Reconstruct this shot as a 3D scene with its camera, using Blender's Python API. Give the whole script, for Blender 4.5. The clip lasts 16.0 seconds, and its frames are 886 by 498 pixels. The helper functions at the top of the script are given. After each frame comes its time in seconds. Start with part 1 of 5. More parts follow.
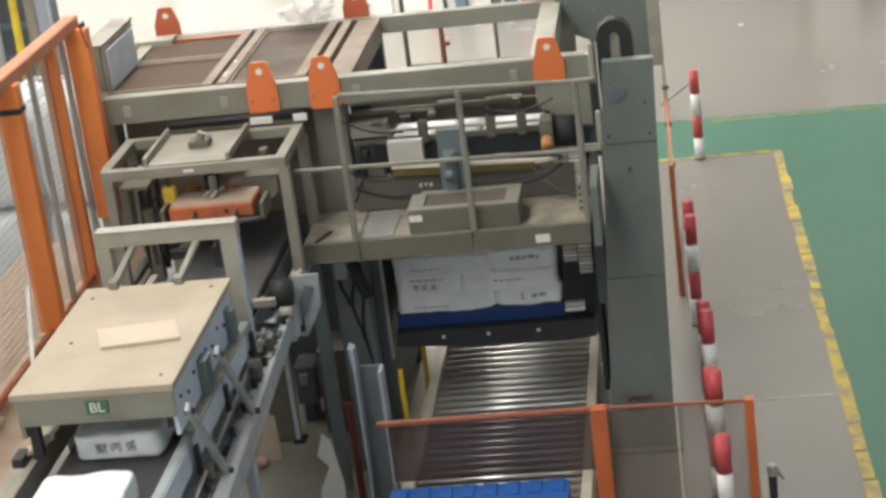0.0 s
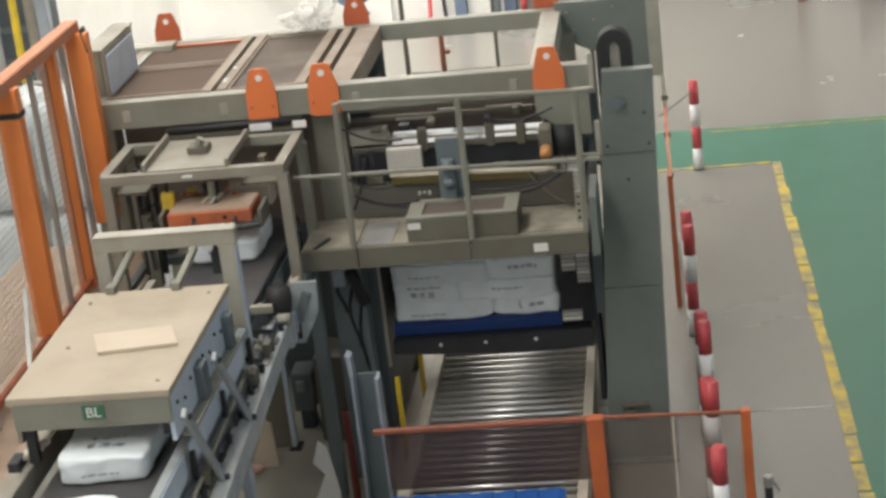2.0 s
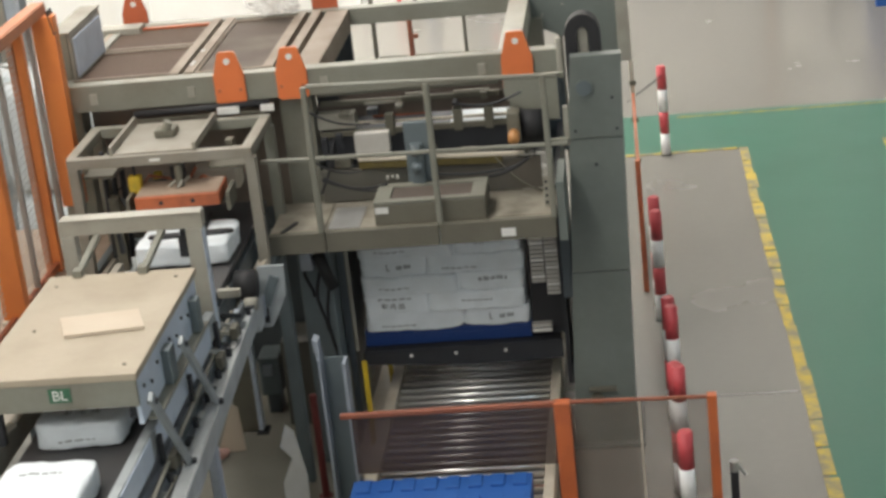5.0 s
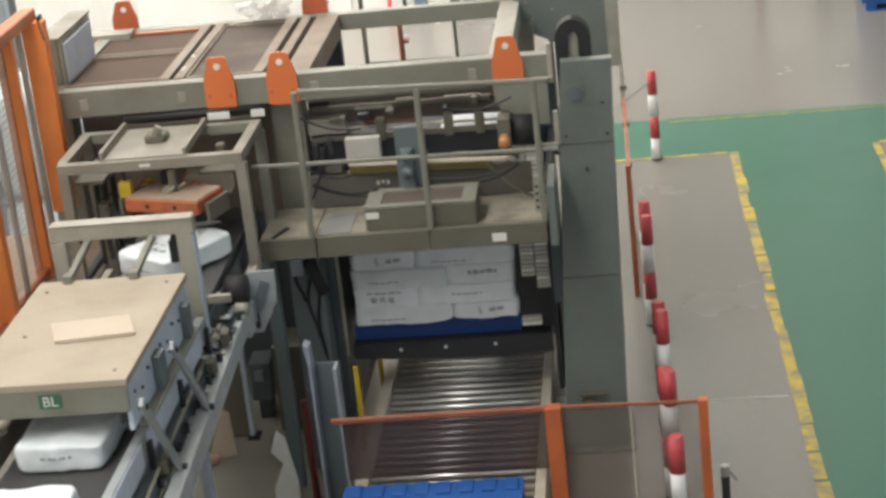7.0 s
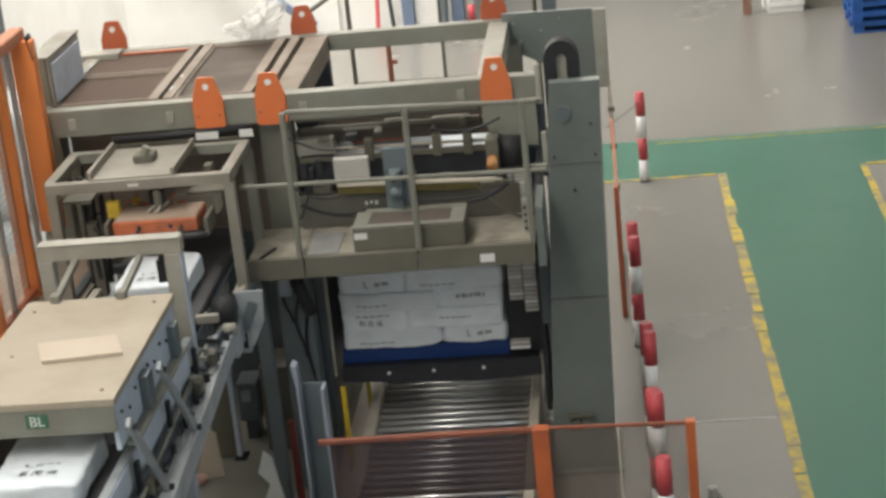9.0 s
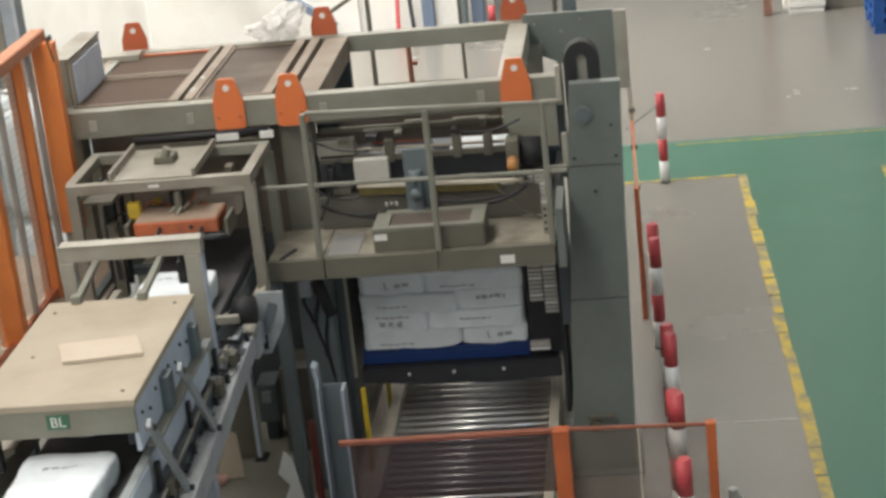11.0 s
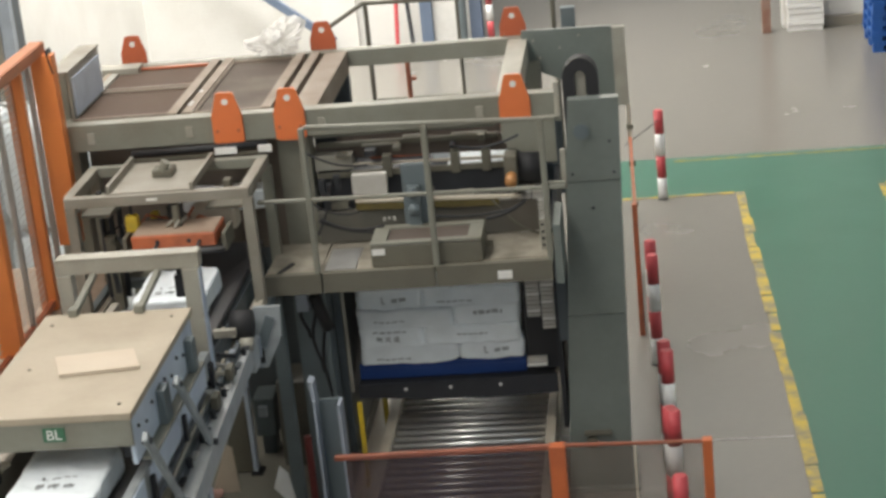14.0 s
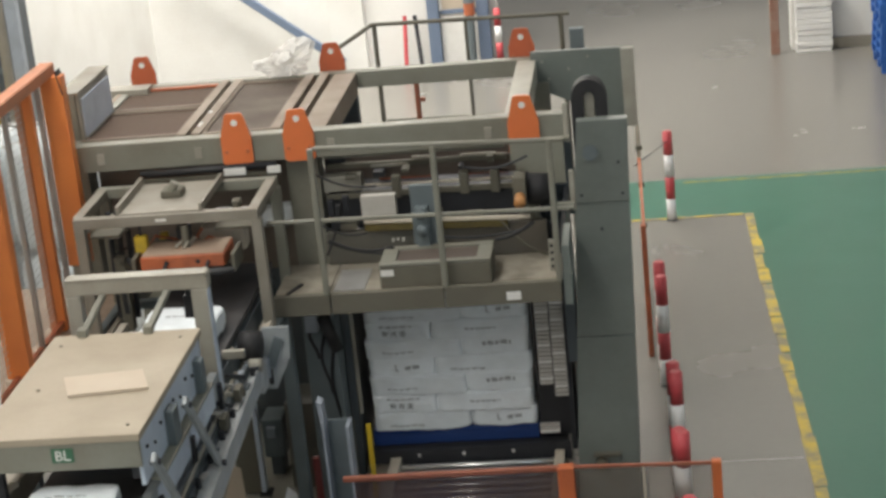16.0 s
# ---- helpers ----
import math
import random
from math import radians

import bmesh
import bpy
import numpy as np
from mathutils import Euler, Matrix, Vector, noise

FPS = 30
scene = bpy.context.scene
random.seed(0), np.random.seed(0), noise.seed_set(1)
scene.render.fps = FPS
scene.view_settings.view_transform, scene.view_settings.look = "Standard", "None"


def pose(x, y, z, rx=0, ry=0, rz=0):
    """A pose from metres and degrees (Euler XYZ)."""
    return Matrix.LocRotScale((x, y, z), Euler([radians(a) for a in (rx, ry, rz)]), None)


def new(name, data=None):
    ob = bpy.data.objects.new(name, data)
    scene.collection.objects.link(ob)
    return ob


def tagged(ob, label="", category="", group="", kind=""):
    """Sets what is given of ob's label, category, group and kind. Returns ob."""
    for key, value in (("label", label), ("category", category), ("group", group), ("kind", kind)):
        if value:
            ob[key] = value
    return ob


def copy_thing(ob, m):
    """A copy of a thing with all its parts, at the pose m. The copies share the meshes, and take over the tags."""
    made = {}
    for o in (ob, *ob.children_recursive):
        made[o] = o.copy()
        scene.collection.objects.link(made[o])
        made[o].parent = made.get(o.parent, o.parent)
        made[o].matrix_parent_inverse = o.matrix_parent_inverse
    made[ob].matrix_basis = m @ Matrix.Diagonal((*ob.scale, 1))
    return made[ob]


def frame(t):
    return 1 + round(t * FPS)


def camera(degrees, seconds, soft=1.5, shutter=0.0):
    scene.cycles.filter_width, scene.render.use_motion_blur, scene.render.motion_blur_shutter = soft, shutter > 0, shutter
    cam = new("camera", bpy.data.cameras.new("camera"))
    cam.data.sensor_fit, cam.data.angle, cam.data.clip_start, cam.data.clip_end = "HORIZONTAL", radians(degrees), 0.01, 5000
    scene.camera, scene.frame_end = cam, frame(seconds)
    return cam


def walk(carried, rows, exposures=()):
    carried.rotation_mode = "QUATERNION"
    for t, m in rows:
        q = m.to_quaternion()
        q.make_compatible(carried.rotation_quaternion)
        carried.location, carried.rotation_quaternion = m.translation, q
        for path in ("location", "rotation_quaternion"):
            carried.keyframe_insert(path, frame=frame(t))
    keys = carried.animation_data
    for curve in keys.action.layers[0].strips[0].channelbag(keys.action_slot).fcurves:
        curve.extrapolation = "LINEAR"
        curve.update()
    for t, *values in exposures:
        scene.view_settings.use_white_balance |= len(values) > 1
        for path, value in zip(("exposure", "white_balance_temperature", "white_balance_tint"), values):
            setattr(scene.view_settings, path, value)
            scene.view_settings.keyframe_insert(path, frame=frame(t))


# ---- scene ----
# The eye stays where it is; tilt below the horizon, heading from +y, lean of the picture.
EYE = Vector((0.0, 0.0, 7.0))
HEADINGS = [
    (0.0, 19.555, -7.960, 7.340), (0.5, 19.724, -7.962, 7.007), (1.0, 20.099, -8.039, 6.843), (1.5, 19.567, -8.005, 6.888),
    (2.0, 19.321, -7.868, 6.791), (2.5, 19.360, -7.863, 6.833), (3.0, 19.434, -7.578, 6.737), (3.5, 19.663, -7.305, 6.634),
    (4.0, 19.780, -7.087, 6.493), (4.5, 19.887, -6.986, 6.346), (7.0, 19.772, -6.598, 6.261), (7.5, 19.400, -6.412, 6.178),
    (8.0, 19.042, -6.283, 6.138), (8.5, 19.051, -6.269, 6.191), (9.0, 19.197, -6.154, 5.963), (11.5, 19.089, -6.858, 6.164),
    (12.0, 19.143, -6.848, 6.118), (12.5, 18.877, -6.755, 6.003), (13.0, 18.598, -6.662, 5.726), (13.5, 18.613, -6.687, 5.687),
    (14.0, 18.657, -6.657, 5.724), (14.5, 18.424, -6.704, 5.624), (15.0, 18.333, -6.726, 5.658), (15.5, 18.254, -6.783, 5.681),
    (16.0, 18.007, -6.867, 5.740)]


def aim(tilt, heading, lean):
    t, h, r = radians(tilt), radians(heading), radians(lean)
    ahead = Vector((math.sin(h) * math.cos(t), math.cos(h) * math.cos(t), -math.sin(t)))
    right = Vector((math.cos(h), -math.sin(h), 0))
    down = ahead.cross(right)
    side, below = right * math.cos(r) + down * math.sin(r), down * math.cos(r) - right * math.sin(r)
    m = Matrix((side, -below, -ahead)).transposed().to_4x4()
    m.translation = EYE
    return m


cam = camera(26.0, 16.0, soft=3.1, shutter=0.4)
walk(cam, [(t, aim(a, b, c)) for t, a, b, c in HEADINGS],
     [(0.0, 0.06), (2.0, -0.07), (4.5, -0.04), (7.0, 0.0), (8.5, -0.15), (13.5, -0.1), (15.5, -0.1), (16.0, -0.26)])

# ---- light: overcast day through the roof's glazed strips and the windows behind ----
world = bpy.data.worlds.new("sky")
scene.world = world
world.use_nodes = True
sky = world.node_tree.nodes.new("ShaderNodeTexSky")
sky.sky_type, sky.sun_disc, sky.sun_elevation, sky.sun_rotation = "NISHITA", False, radians(50), radians(200)
back = world.node_tree.nodes["Background"]
back.inputs[1].default_value = 0.13
cloud = world.node_tree.nodes.new("ShaderNodeHueSaturation")
cloud.inputs["Saturation"].default_value = 0.3
world.node_tree.links.new(sky.outputs[0], cloud.inputs["Color"])
world.node_tree.links.new(cloud.outputs[0], back.inputs[0])


def skylight(x, y, z, sx, sy, watts, aimed=(0, 0, -1), colour=(1.0, 0.965, 0.91)):
    lamp = bpy.data.lights.new("skylight", "AREA")
    lamp.shape, lamp.size, lamp.size_y, lamp.energy, lamp.color = "RECTANGLE", sx, sy, watts, colour
    ob = new("skylight", lamp)
    ob.matrix_world = Matrix.Translation((x, y, z)) @ Vector(aimed).to_track_quat("-Z", "Y").to_matrix().to_4x4()
    return ob


skylight(-5.2, 10.0, 11.9, 3.0, 24.0, 1850)
skylight(4.5, 14.0, 11.9, 3.0, 30.0, 60)
skylight(15.95, 9.0, 7.0, 4.0, 18.0, 520, (-1, 0, -0.05), (0.66, 0.84, 1.0))
skylight(-4.8, 27.0, 11.9, 5.6, 3.0, 2700, (-0.2, 0.6, -1))
skylight(1.0, -6.1, 7.0, 20.0, 3.6, 215, (0, 1, 0), (0.86, 0.97, 1.0))
# Lamp added over the unseen next bay to brighten what lies beyond the gate.
skylight(0.0, 37.5, 11.9, 12.0, 8.0, 650)


# ---- materials ----
def material(name, colour, rough=0.55, metal=0.0, second=None, amount=0.5, scale=3.0, fine=40.0, bump=0.15, vary=0.0, spec=0.5, edges=(0.42, 0.72)):
    """Base colour worn towards a second colour at a broad and a fine scale, with a fine relief."""
    m = bpy.data.materials.new(name)
    m.use_nodes = True
    nt = m.node_tree
    b = nt.nodes["Principled BSDF"]
    b.inputs["Roughness"].default_value, b.inputs["Metallic"].default_value = rough, metal
    b.inputs["Specular IOR Level"].default_value = spec
    second = second or tuple(c * 0.6 for c in colour)
    co = nt.nodes.new("ShaderNodeTexCoord")
    broad, grain = nt.nodes.new("ShaderNodeTexNoise"), nt.nodes.new("ShaderNodeTexNoise")
    for n, s, d in ((broad, scale, 5.0), (grain, fine, 3.0)):
        n.inputs["Scale"].default_value, n.inputs["Detail"].default_value = s, d
        nt.links.new(co.outputs["Object"], n.inputs["Vector"])
    ramp = nt.nodes.new("ShaderNodeValToRGB")
    ramp.color_ramp.elements[0].position, ramp.color_ramp.elements[1].position = edges
    nt.links.new(broad.outputs["Fac"], ramp.inputs["Fac"])
    half = nt.nodes.new("ShaderNodeMath")
    half.operation = "MULTIPLY_ADD"
    half.inputs[1].default_value, half.inputs[2].default_value = 0.5, -0.12
    nt.links.new(grain.outputs["Fac"], half.inputs[0])
    add = nt.nodes.new("ShaderNodeMath")
    add.operation = "MULTIPLY_ADD"
    add.inputs[1].default_value = 0.8
    add.use_clamp = True
    nt.links.new(ramp.outputs["Color"], add.inputs[0])
    nt.links.new(half.outputs[0], add.inputs[2])
    strength = nt.nodes.new("ShaderNodeMath")
    strength.operation = "MULTIPLY"
    strength.inputs[1].default_value = amount
    nt.links.new(add.outputs[0], strength.inputs[0])
    mix = nt.nodes.new("ShaderNodeMix")
    mix.data_type = "RGBA"
    mix.inputs["A"].default_value, mix.inputs["B"].default_value = (*colour, 1), (*second, 1)
    nt.links.new(strength.outputs[0], mix.inputs["Factor"])
    out = mix.outputs["Result"]
    if vary:
        info, hsv, rng = nt.nodes.new("ShaderNodeObjectInfo"), nt.nodes.new("ShaderNodeHueSaturation"), nt.nodes.new("ShaderNodeMapRange")
        rng.inputs["To Min"].default_value, rng.inputs["To Max"].default_value = 1 - vary, 1 + vary
        nt.links.new(info.outputs["Random"], rng.inputs["Value"])
        nt.links.new(rng.outputs["Result"], hsv.inputs["Value"])
        nt.links.new(out, hsv.inputs["Color"])
        out = hsv.outputs["Color"]
    nt.links.new(out, b.inputs["Base Color"])
    rr = nt.nodes.new("ShaderNodeMapRange")
    rr.inputs["To Min"].default_value, rr.inputs["To Max"].default_value = max(rough - 0.12, 0.03), min(rough + 0.15, 1)
    nt.links.new(broad.outputs["Fac"], rr.inputs["Value"])
    nt.links.new(rr.outputs["Result"], b.inputs["Roughness"])
    if bump:
        bp = nt.nodes.new("ShaderNodeBump")
        bp.inputs["Strength"].default_value, bp.inputs["Distance"].default_value = bump, 0.01
        nt.links.new(grain.outputs["Fac"], bp.inputs["Height"])
        nt.links.new(bp.outputs["Normal"], b.inputs["Normal"])
    return m


GREY = material("grey_green_machine_paint", (0.24, 0.24, 0.197), 0.5, 0, (0.17, 0.15, 0.11), 0.75, 2.2, 30)
PALE = material("pale_grey_paint", (0.38, 0.365, 0.305), 0.5, 0, (0.22, 0.19, 0.145), 0.6, 3, 35)
TOPRAIL = material("brown_dusted_rail", (0.27, 0.215, 0.165), 0.65, 0, (0.17, 0.125, 0.09), 0.7, 3, 30)
RAILC = material("dusty_grey_brown_paint", (0.285, 0.262, 0.215), 0.55, 0, (0.19, 0.165, 0.125), 0.7, 3, 30)
DUST = material("dusty_cream_top", (0.42, 0.36, 0.27), 0.6, 0, (0.32, 0.265, 0.19), 0.7, 2.2, 25)
BEAMGREY = material("pale_grey_beam", (0.5, 0.525, 0.525), 0.45, 0.1, (0.25, 0.26, 0.255), 0.5, 4, 40)
BLUEGREY = material("blue_grey_steel", (0.4, 0.445, 0.5), 0.42, 0.1, (0.2, 0.21, 0.22), 0.5, 4, 40)
COLUMN = material("green_grey_column_paint", (0.19, 0.213, 0.195), 0.36, 0, (0.12, 0.135, 0.12), 0.75, 1.7, 18, 0.08, edges=(0.3, 0.75))
DECK = material("olive_grey_platform_paint", (0.15, 0.14, 0.105), 0.6, 0, (0.1, 0.09, 0.065), 0.5, 3, 30)
WORN = material("worn_deck_plate", (0.38, 0.345, 0.275), 0.6, 0.1, (0.15, 0.135, 0.105), 0.9, 4, 30)
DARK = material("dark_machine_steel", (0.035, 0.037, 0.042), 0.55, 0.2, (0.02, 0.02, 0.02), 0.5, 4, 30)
# Slate panels, and grey parts whose colour is darkened for shade.
NAVY = material("dark_slate_and_shade", (0.08, 0.097, 0.106), 0.5, 0, (0.058, 0.068, 0.076), 0.6, 2, 20)
SLATE = material("slate_steel", (0.155, 0.187, 0.197), 0.5, 0.1, (0.1, 0.12, 0.125), 0.6, 2, 20)
BLACK = material("black_rubber", (0.018, 0.018, 0.02), 0.65, 0, (0.04, 0.037, 0.033), 0.4, 5, 60)
BELT = material("dark_conveyor_belt", (0.045, 0.045, 0.048), 0.6, 0, (0.1, 0.09, 0.08), 0.5, 3, 60)
FENCEORANGE = material("bright_orange_paint", (0.88, 0.285, 0.075), 0.42, 0, (0.72, 0.2, 0.07), 0.5, 3, 40, 0.08)
ORANGE = material("safety_orange_paint", (0.74, 0.19, 0.055), 0.45, 0, (0.55, 0.15, 0.06), 0.5, 3, 40, 0.08)
RUST = material("faded_red_orange_paint", (0.55, 0.15, 0.06), 0.5, 0, (0.25, 0.08, 0.04), 0.7, 5, 40)
MESHBROWN = material("brown_dusty_mesh", (0.088, 0.052, 0.033), 0.85, 0, (0.11, 0.078, 0.055), 0.7, 3, 160, 0.4)
PANELDUST = material("dust_filmed_mesh", (0.09, 0.066, 0.05), 0.85, 0, (0.2, 0.17, 0.14), 0.8, 2.2, 160, 0.4)
DUSTORANGE = material("dusty_orange_paint", (0.58, 0.21, 0.1), 0.6, 0, (0.36, 0.2, 0.13), 0.7, 5, 40, 0.1)
# Right-facing pale sheets: the blue daylight from that side is in the colour.
SKIRTLIT = material("pale_sheet_with_blue_light", (0.58, 0.66, 0.76), 0.4, 0.05, (0.4, 0.45, 0.52), 0.5, 6, 40, 0.05)
HEADTAN = material("dusty_tan_plate", (0.36, 0.27, 0.2), 0.7, 0, (0.24, 0.16, 0.11), 0.7, 5, 40)
STAYGREY = material("blue_grey_stay_paint", (0.36, 0.39, 0.395), 0.45, 0, (0.18, 0.19, 0.19), 0.6, 6, 40)
STEEL = material("bright_roller_steel", (0.95, 0.93, 0.9), 0.34, 0.8, (0.8, 0.74, 0.68), 0.35, 3, 60, 0, 0.12)
ZINC = material("zinc_grey", (0.5, 0.5, 0.48), 0.4, 0.5, (0.3, 0.29, 0.27), 0.5, 5, 50)
CREAM = material("cream_conveyor_frame", (0.62, 0.56, 0.45), 0.5, 0, (0.4, 0.34, 0.26), 0.6, 4, 40)
DULL = material("dirty_brass", (0.15, 0.115, 0.032), 0.5, 0.2, (0.07, 0.055, 0.03), 0.6, 6, 40)
YELLOW = material("yellow_paint", (0.72, 0.5, 0.02), 0.5, 0, (0.35, 0.28, 0.06), 0.7, 6, 40)
LINE = material("worn_yellow_floor_line", (0.6, 0.43, 0.035), 0.5, 0, (0.25, 0.23, 0.15), 1.0, 5, 22, 0.05, edges=(0.4, 0.6))
RAILRUST = material("rusty_red_brown_rail", (0.34, 0.105, 0.055), 0.55, 0, (0.2, 0.08, 0.05), 0.7, 7, 40)
DIMRED = material("dull_dark_red_paint", (0.16, 0.025, 0.022), 0.6, 0, (0.09, 0.02, 0.02), 0.6, 6, 40)
GATEORANGE = material("scuffed_orange_paint", (0.6, 0.15, 0.045), 0.45, 0, (0.36, 0.095, 0.04), 0.7, 5, 40)
RED = material("red_reflective_band", (0.55, 0.07, 0.08), 0.45, 0, (0.44, 0.075, 0.08), 0.5, 8, 60, 0.03)
WHITE = material("white_band", (0.86, 0.85, 0.84), 0.4, 0, (0.6, 0.57, 0.53), 0.5, 8, 60, 0.03)
FLOOR = material("polished_grey_floor", (0.225, 0.213, 0.187), 0.22, 0, (0.17, 0.161, 0.142), 0.6, 0.45, 12, 0, edges=(0.0, 1.0))
GREEN = material("green_floor_paint", (0.032, 0.14, 0.092), 0.36, 0, (0.066, 0.16, 0.113), 0.9, 0.8, 14, 0, edges=(0.25, 0.8))
WALL = material("white_washed_brick", (0.82, 0.81, 0.77), 0.8, 0, (0.68, 0.655, 0.6), 0.5, 1.3, 18, 0.3)
wnt = WALL.node_tree
courses, axes_in = wnt.nodes.new("ShaderNodeTexBrick"), wnt.nodes.new("ShaderNodeTexCoord")
split_in, join_in = wnt.nodes.new("ShaderNodeSeparateXYZ"), wnt.nodes.new("ShaderNodeCombineXYZ")
wnt.links.new(axes_in.outputs["Object"], split_in.inputs[0])
wnt.links.new(split_in.outputs["X"], join_in.inputs["X"])
wnt.links.new(split_in.outputs["Z"], join_in.inputs["Y"])
wnt.links.new(join_in.outputs[0], courses.inputs["Vector"])
for key, value in (("Scale", 1.0), ("Brick Width", 0.25), ("Row Height", 0.068), ("Mortar Size", 0.006), ("Mortar Smooth", 0.6)):
    courses.inputs[key].default_value = value
relief = wnt.nodes.new("ShaderNodeBump")
relief.inputs["Strength"].default_value, relief.inputs["Distance"].default_value = 0.35, 0.004
relief.invert = True
wnt.links.new(courses.outputs["Fac"], relief.inputs["Height"])
grainy = next(n for n in wnt.nodes if n.bl_idname == "ShaderNodeBump" and n != relief)
wnt.links.new(grainy.outputs["Normal"], relief.inputs["Normal"])
wnt.links.new(relief.outputs["Normal"], wnt.nodes["Principled BSDF"].inputs["Normal"])
CONCRETE = material("hall_wall_plaster", (0.6, 0.58, 0.54), 0.85, 0, (0.45, 0.43, 0.4), 0.5, 0.6, 12)
ROOFM = material("roof_sheet", (0.55, 0.56, 0.57), 0.6, 0.1, (0.42, 0.42, 0.42), 0.5, 0.4, 8)
BAGM = material("white_woven_bag", (0.8, 0.85, 0.87), 0.42, 0, (0.64, 0.68, 0.69), 0.6, 6, 90, 0.25, 0.05)
INK = material("black_print", (0.06, 0.065, 0.065), 0.6, 0, (0.1, 0.1, 0.1), 0.4, 30, 90, 0)
# Same blue plastic, darkened in the colour for the shade under the platform.
BLUESHADED = material("shaded_blue_plastic", (0.008, 0.035, 0.15), 0.5, 0, (0.01, 0.05, 0.2), 0.5, 4, 40, 0.05)
INKGREY = material("pale_grey_print", (0.3, 0.32, 0.33), 0.6, 0, (0.45, 0.46, 0.46), 0.5, 30, 90, 0)
BLUE = material("blue_pallet_plastic", (0.02, 0.1, 0.36), 0.42, 0, (0.03, 0.13, 0.4), 0.5, 4, 40, 0.05)
SIGNGREEN = material("green_sign", (0.045, 0.14, 0.075), 0.45, 0, (0.05, 0.16, 0.09), 0.4, 9, 40, 0)
PAPER = material("white_label", (0.78, 0.77, 0.73), 0.6, 0, (0.6, 0.58, 0.53), 0.4, 9, 40, 0)
BOARD = material("cream_card_board", (0.54, 0.46, 0.355), 0.7, 0, (0.46, 0.38, 0.29), 0.5, 4, 40)
BLUEPAINT = material("blue_grey_column_paint", (0.16, 0.21, 0.3), 0.5, 0, (0.12, 0.15, 0.2), 0.5, 3, 30)
DUSTY_PANEL = material("dusty_beige_panel", (0.17, 0.14, 0.11), 0.65, 0, (0.11, 0.085, 0.065), 0.7, 1.5, 25)
DIMBROWN = material("brown_gate_paint", (0.24, 0.115, 0.075), 0.5, 0, (0.42, 0.34, 0.28), 0.6, 5, 30)
REARLUG = material("red_orange_lug_paint", (0.5, 0.115, 0.045), 0.5, 0, (0.36, 0.09, 0.04), 0.5, 6, 40)
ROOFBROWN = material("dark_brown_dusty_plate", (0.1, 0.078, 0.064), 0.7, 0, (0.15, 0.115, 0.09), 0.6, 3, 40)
OLIVE = material("dark_olive_panel", (0.11, 0.108, 0.09), 0.6, 0, (0.15, 0.12, 0.09), 0.7, 1.5, 25)
WHITEWIRE = material("white_coated_wire", (0.82, 0.81, 0.78), 0.45, 0)
WIRE = material("galvanised_wire", (0.5, 0.49, 0.46), 0.45, 0.4)
COPPER = material("orange_motor_paint", (0.55, 0.26, 0.09), 0.45, 0, (0.3, 0.15, 0.06), 0.5, 8, 50)


def tinted(name, colour, clear):
    """A fine screen, too close-woven to show its holes."""
    m = bpy.data.materials.new(name)
    m.use_nodes = True
    nt = m.node_tree
    b, out = nt.nodes["Principled BSDF"], nt.nodes["Material Output"]
    b.inputs["Base Color"].default_value, b.inputs["Roughness"].default_value = (*colour, 1), 0.5
    see, mix, co, n, r = [nt.nodes.new("ShaderNode" + k) for k in ("BsdfTransparent", "MixShader", "TexCoord", "TexNoise", "MapRange")]
    n.inputs["Scale"].default_value = 3.0
    r.inputs["To Min"].default_value, r.inputs["To Max"].default_value = clear - 0.1, clear + 0.1
    nt.links.new(co.outputs["Object"], n.inputs["Vector"])
    nt.links.new(n.outputs["Fac"], r.inputs["Value"])
    nt.links.new(r.outputs["Result"], mix.inputs[0])
    nt.links.new(b.outputs[0], mix.inputs[1])
    nt.links.new(see.outputs[0], mix.inputs[2])
    nt.links.new(mix.outputs[0], out.inputs[0])
    return m


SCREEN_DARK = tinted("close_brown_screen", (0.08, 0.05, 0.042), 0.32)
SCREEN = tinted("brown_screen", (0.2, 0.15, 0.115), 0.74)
FILM = tinted("clear_film", (0.88, 0.86, 0.82), 0.5)


# ---- building helpers ----
ORIGIN = {}


def box(bm, x0, x1, y0, y1, z0, z1, bevel=0.0):
    r = bmesh.ops.create_cube(bm, size=1, matrix=Matrix.Translation(((x0 + x1) / 2, (y0 + y1) / 2, (z0 + z1) / 2)) @ Matrix.Diagonal((x1 - x0, y1 - y0, z1 - z0, 1)))
    if bevel:
        edges = list({e for v in r["verts"] for e in v.link_edges})
        bmesh.ops.bevel(bm, geom=edges, offset=bevel, segments=2, affect="EDGES", profile=0.6)
    return bm


def bar(bm, a, b, w, h, bevel=0.0):
    """A beam of width w and height h from a to b."""
    a, b = Vector(a), Vector(b)
    d = b - a
    q = d.to_track_quat("Y", "Z").to_matrix().to_4x4()
    r = bmesh.ops.create_cube(bm, size=1, matrix=Matrix.Translation((a + b) / 2) @ q @ Matrix.Diagonal((w, d.length, h, 1)))
    if bevel:
        edges = list({e for v in r["verts"] for e in v.link_edges})
        bmesh.ops.bevel(bm, geom=edges, offset=bevel, segments=1, affect="EDGES")
    return bm


def rod(bm, a, b, r, n=12, r2=None):
    a, b = Vector(a), Vector(b)
    d = b - a
    q = d.to_track_quat("Z", "Y").to_matrix().to_4x4()
    bmesh.ops.create_cone(bm, cap_ends=True, segments=n, radius1=r, radius2=r if r2 is None else r2, depth=d.length, matrix=Matrix.Translation((a + b) / 2) @ q)
    return bm


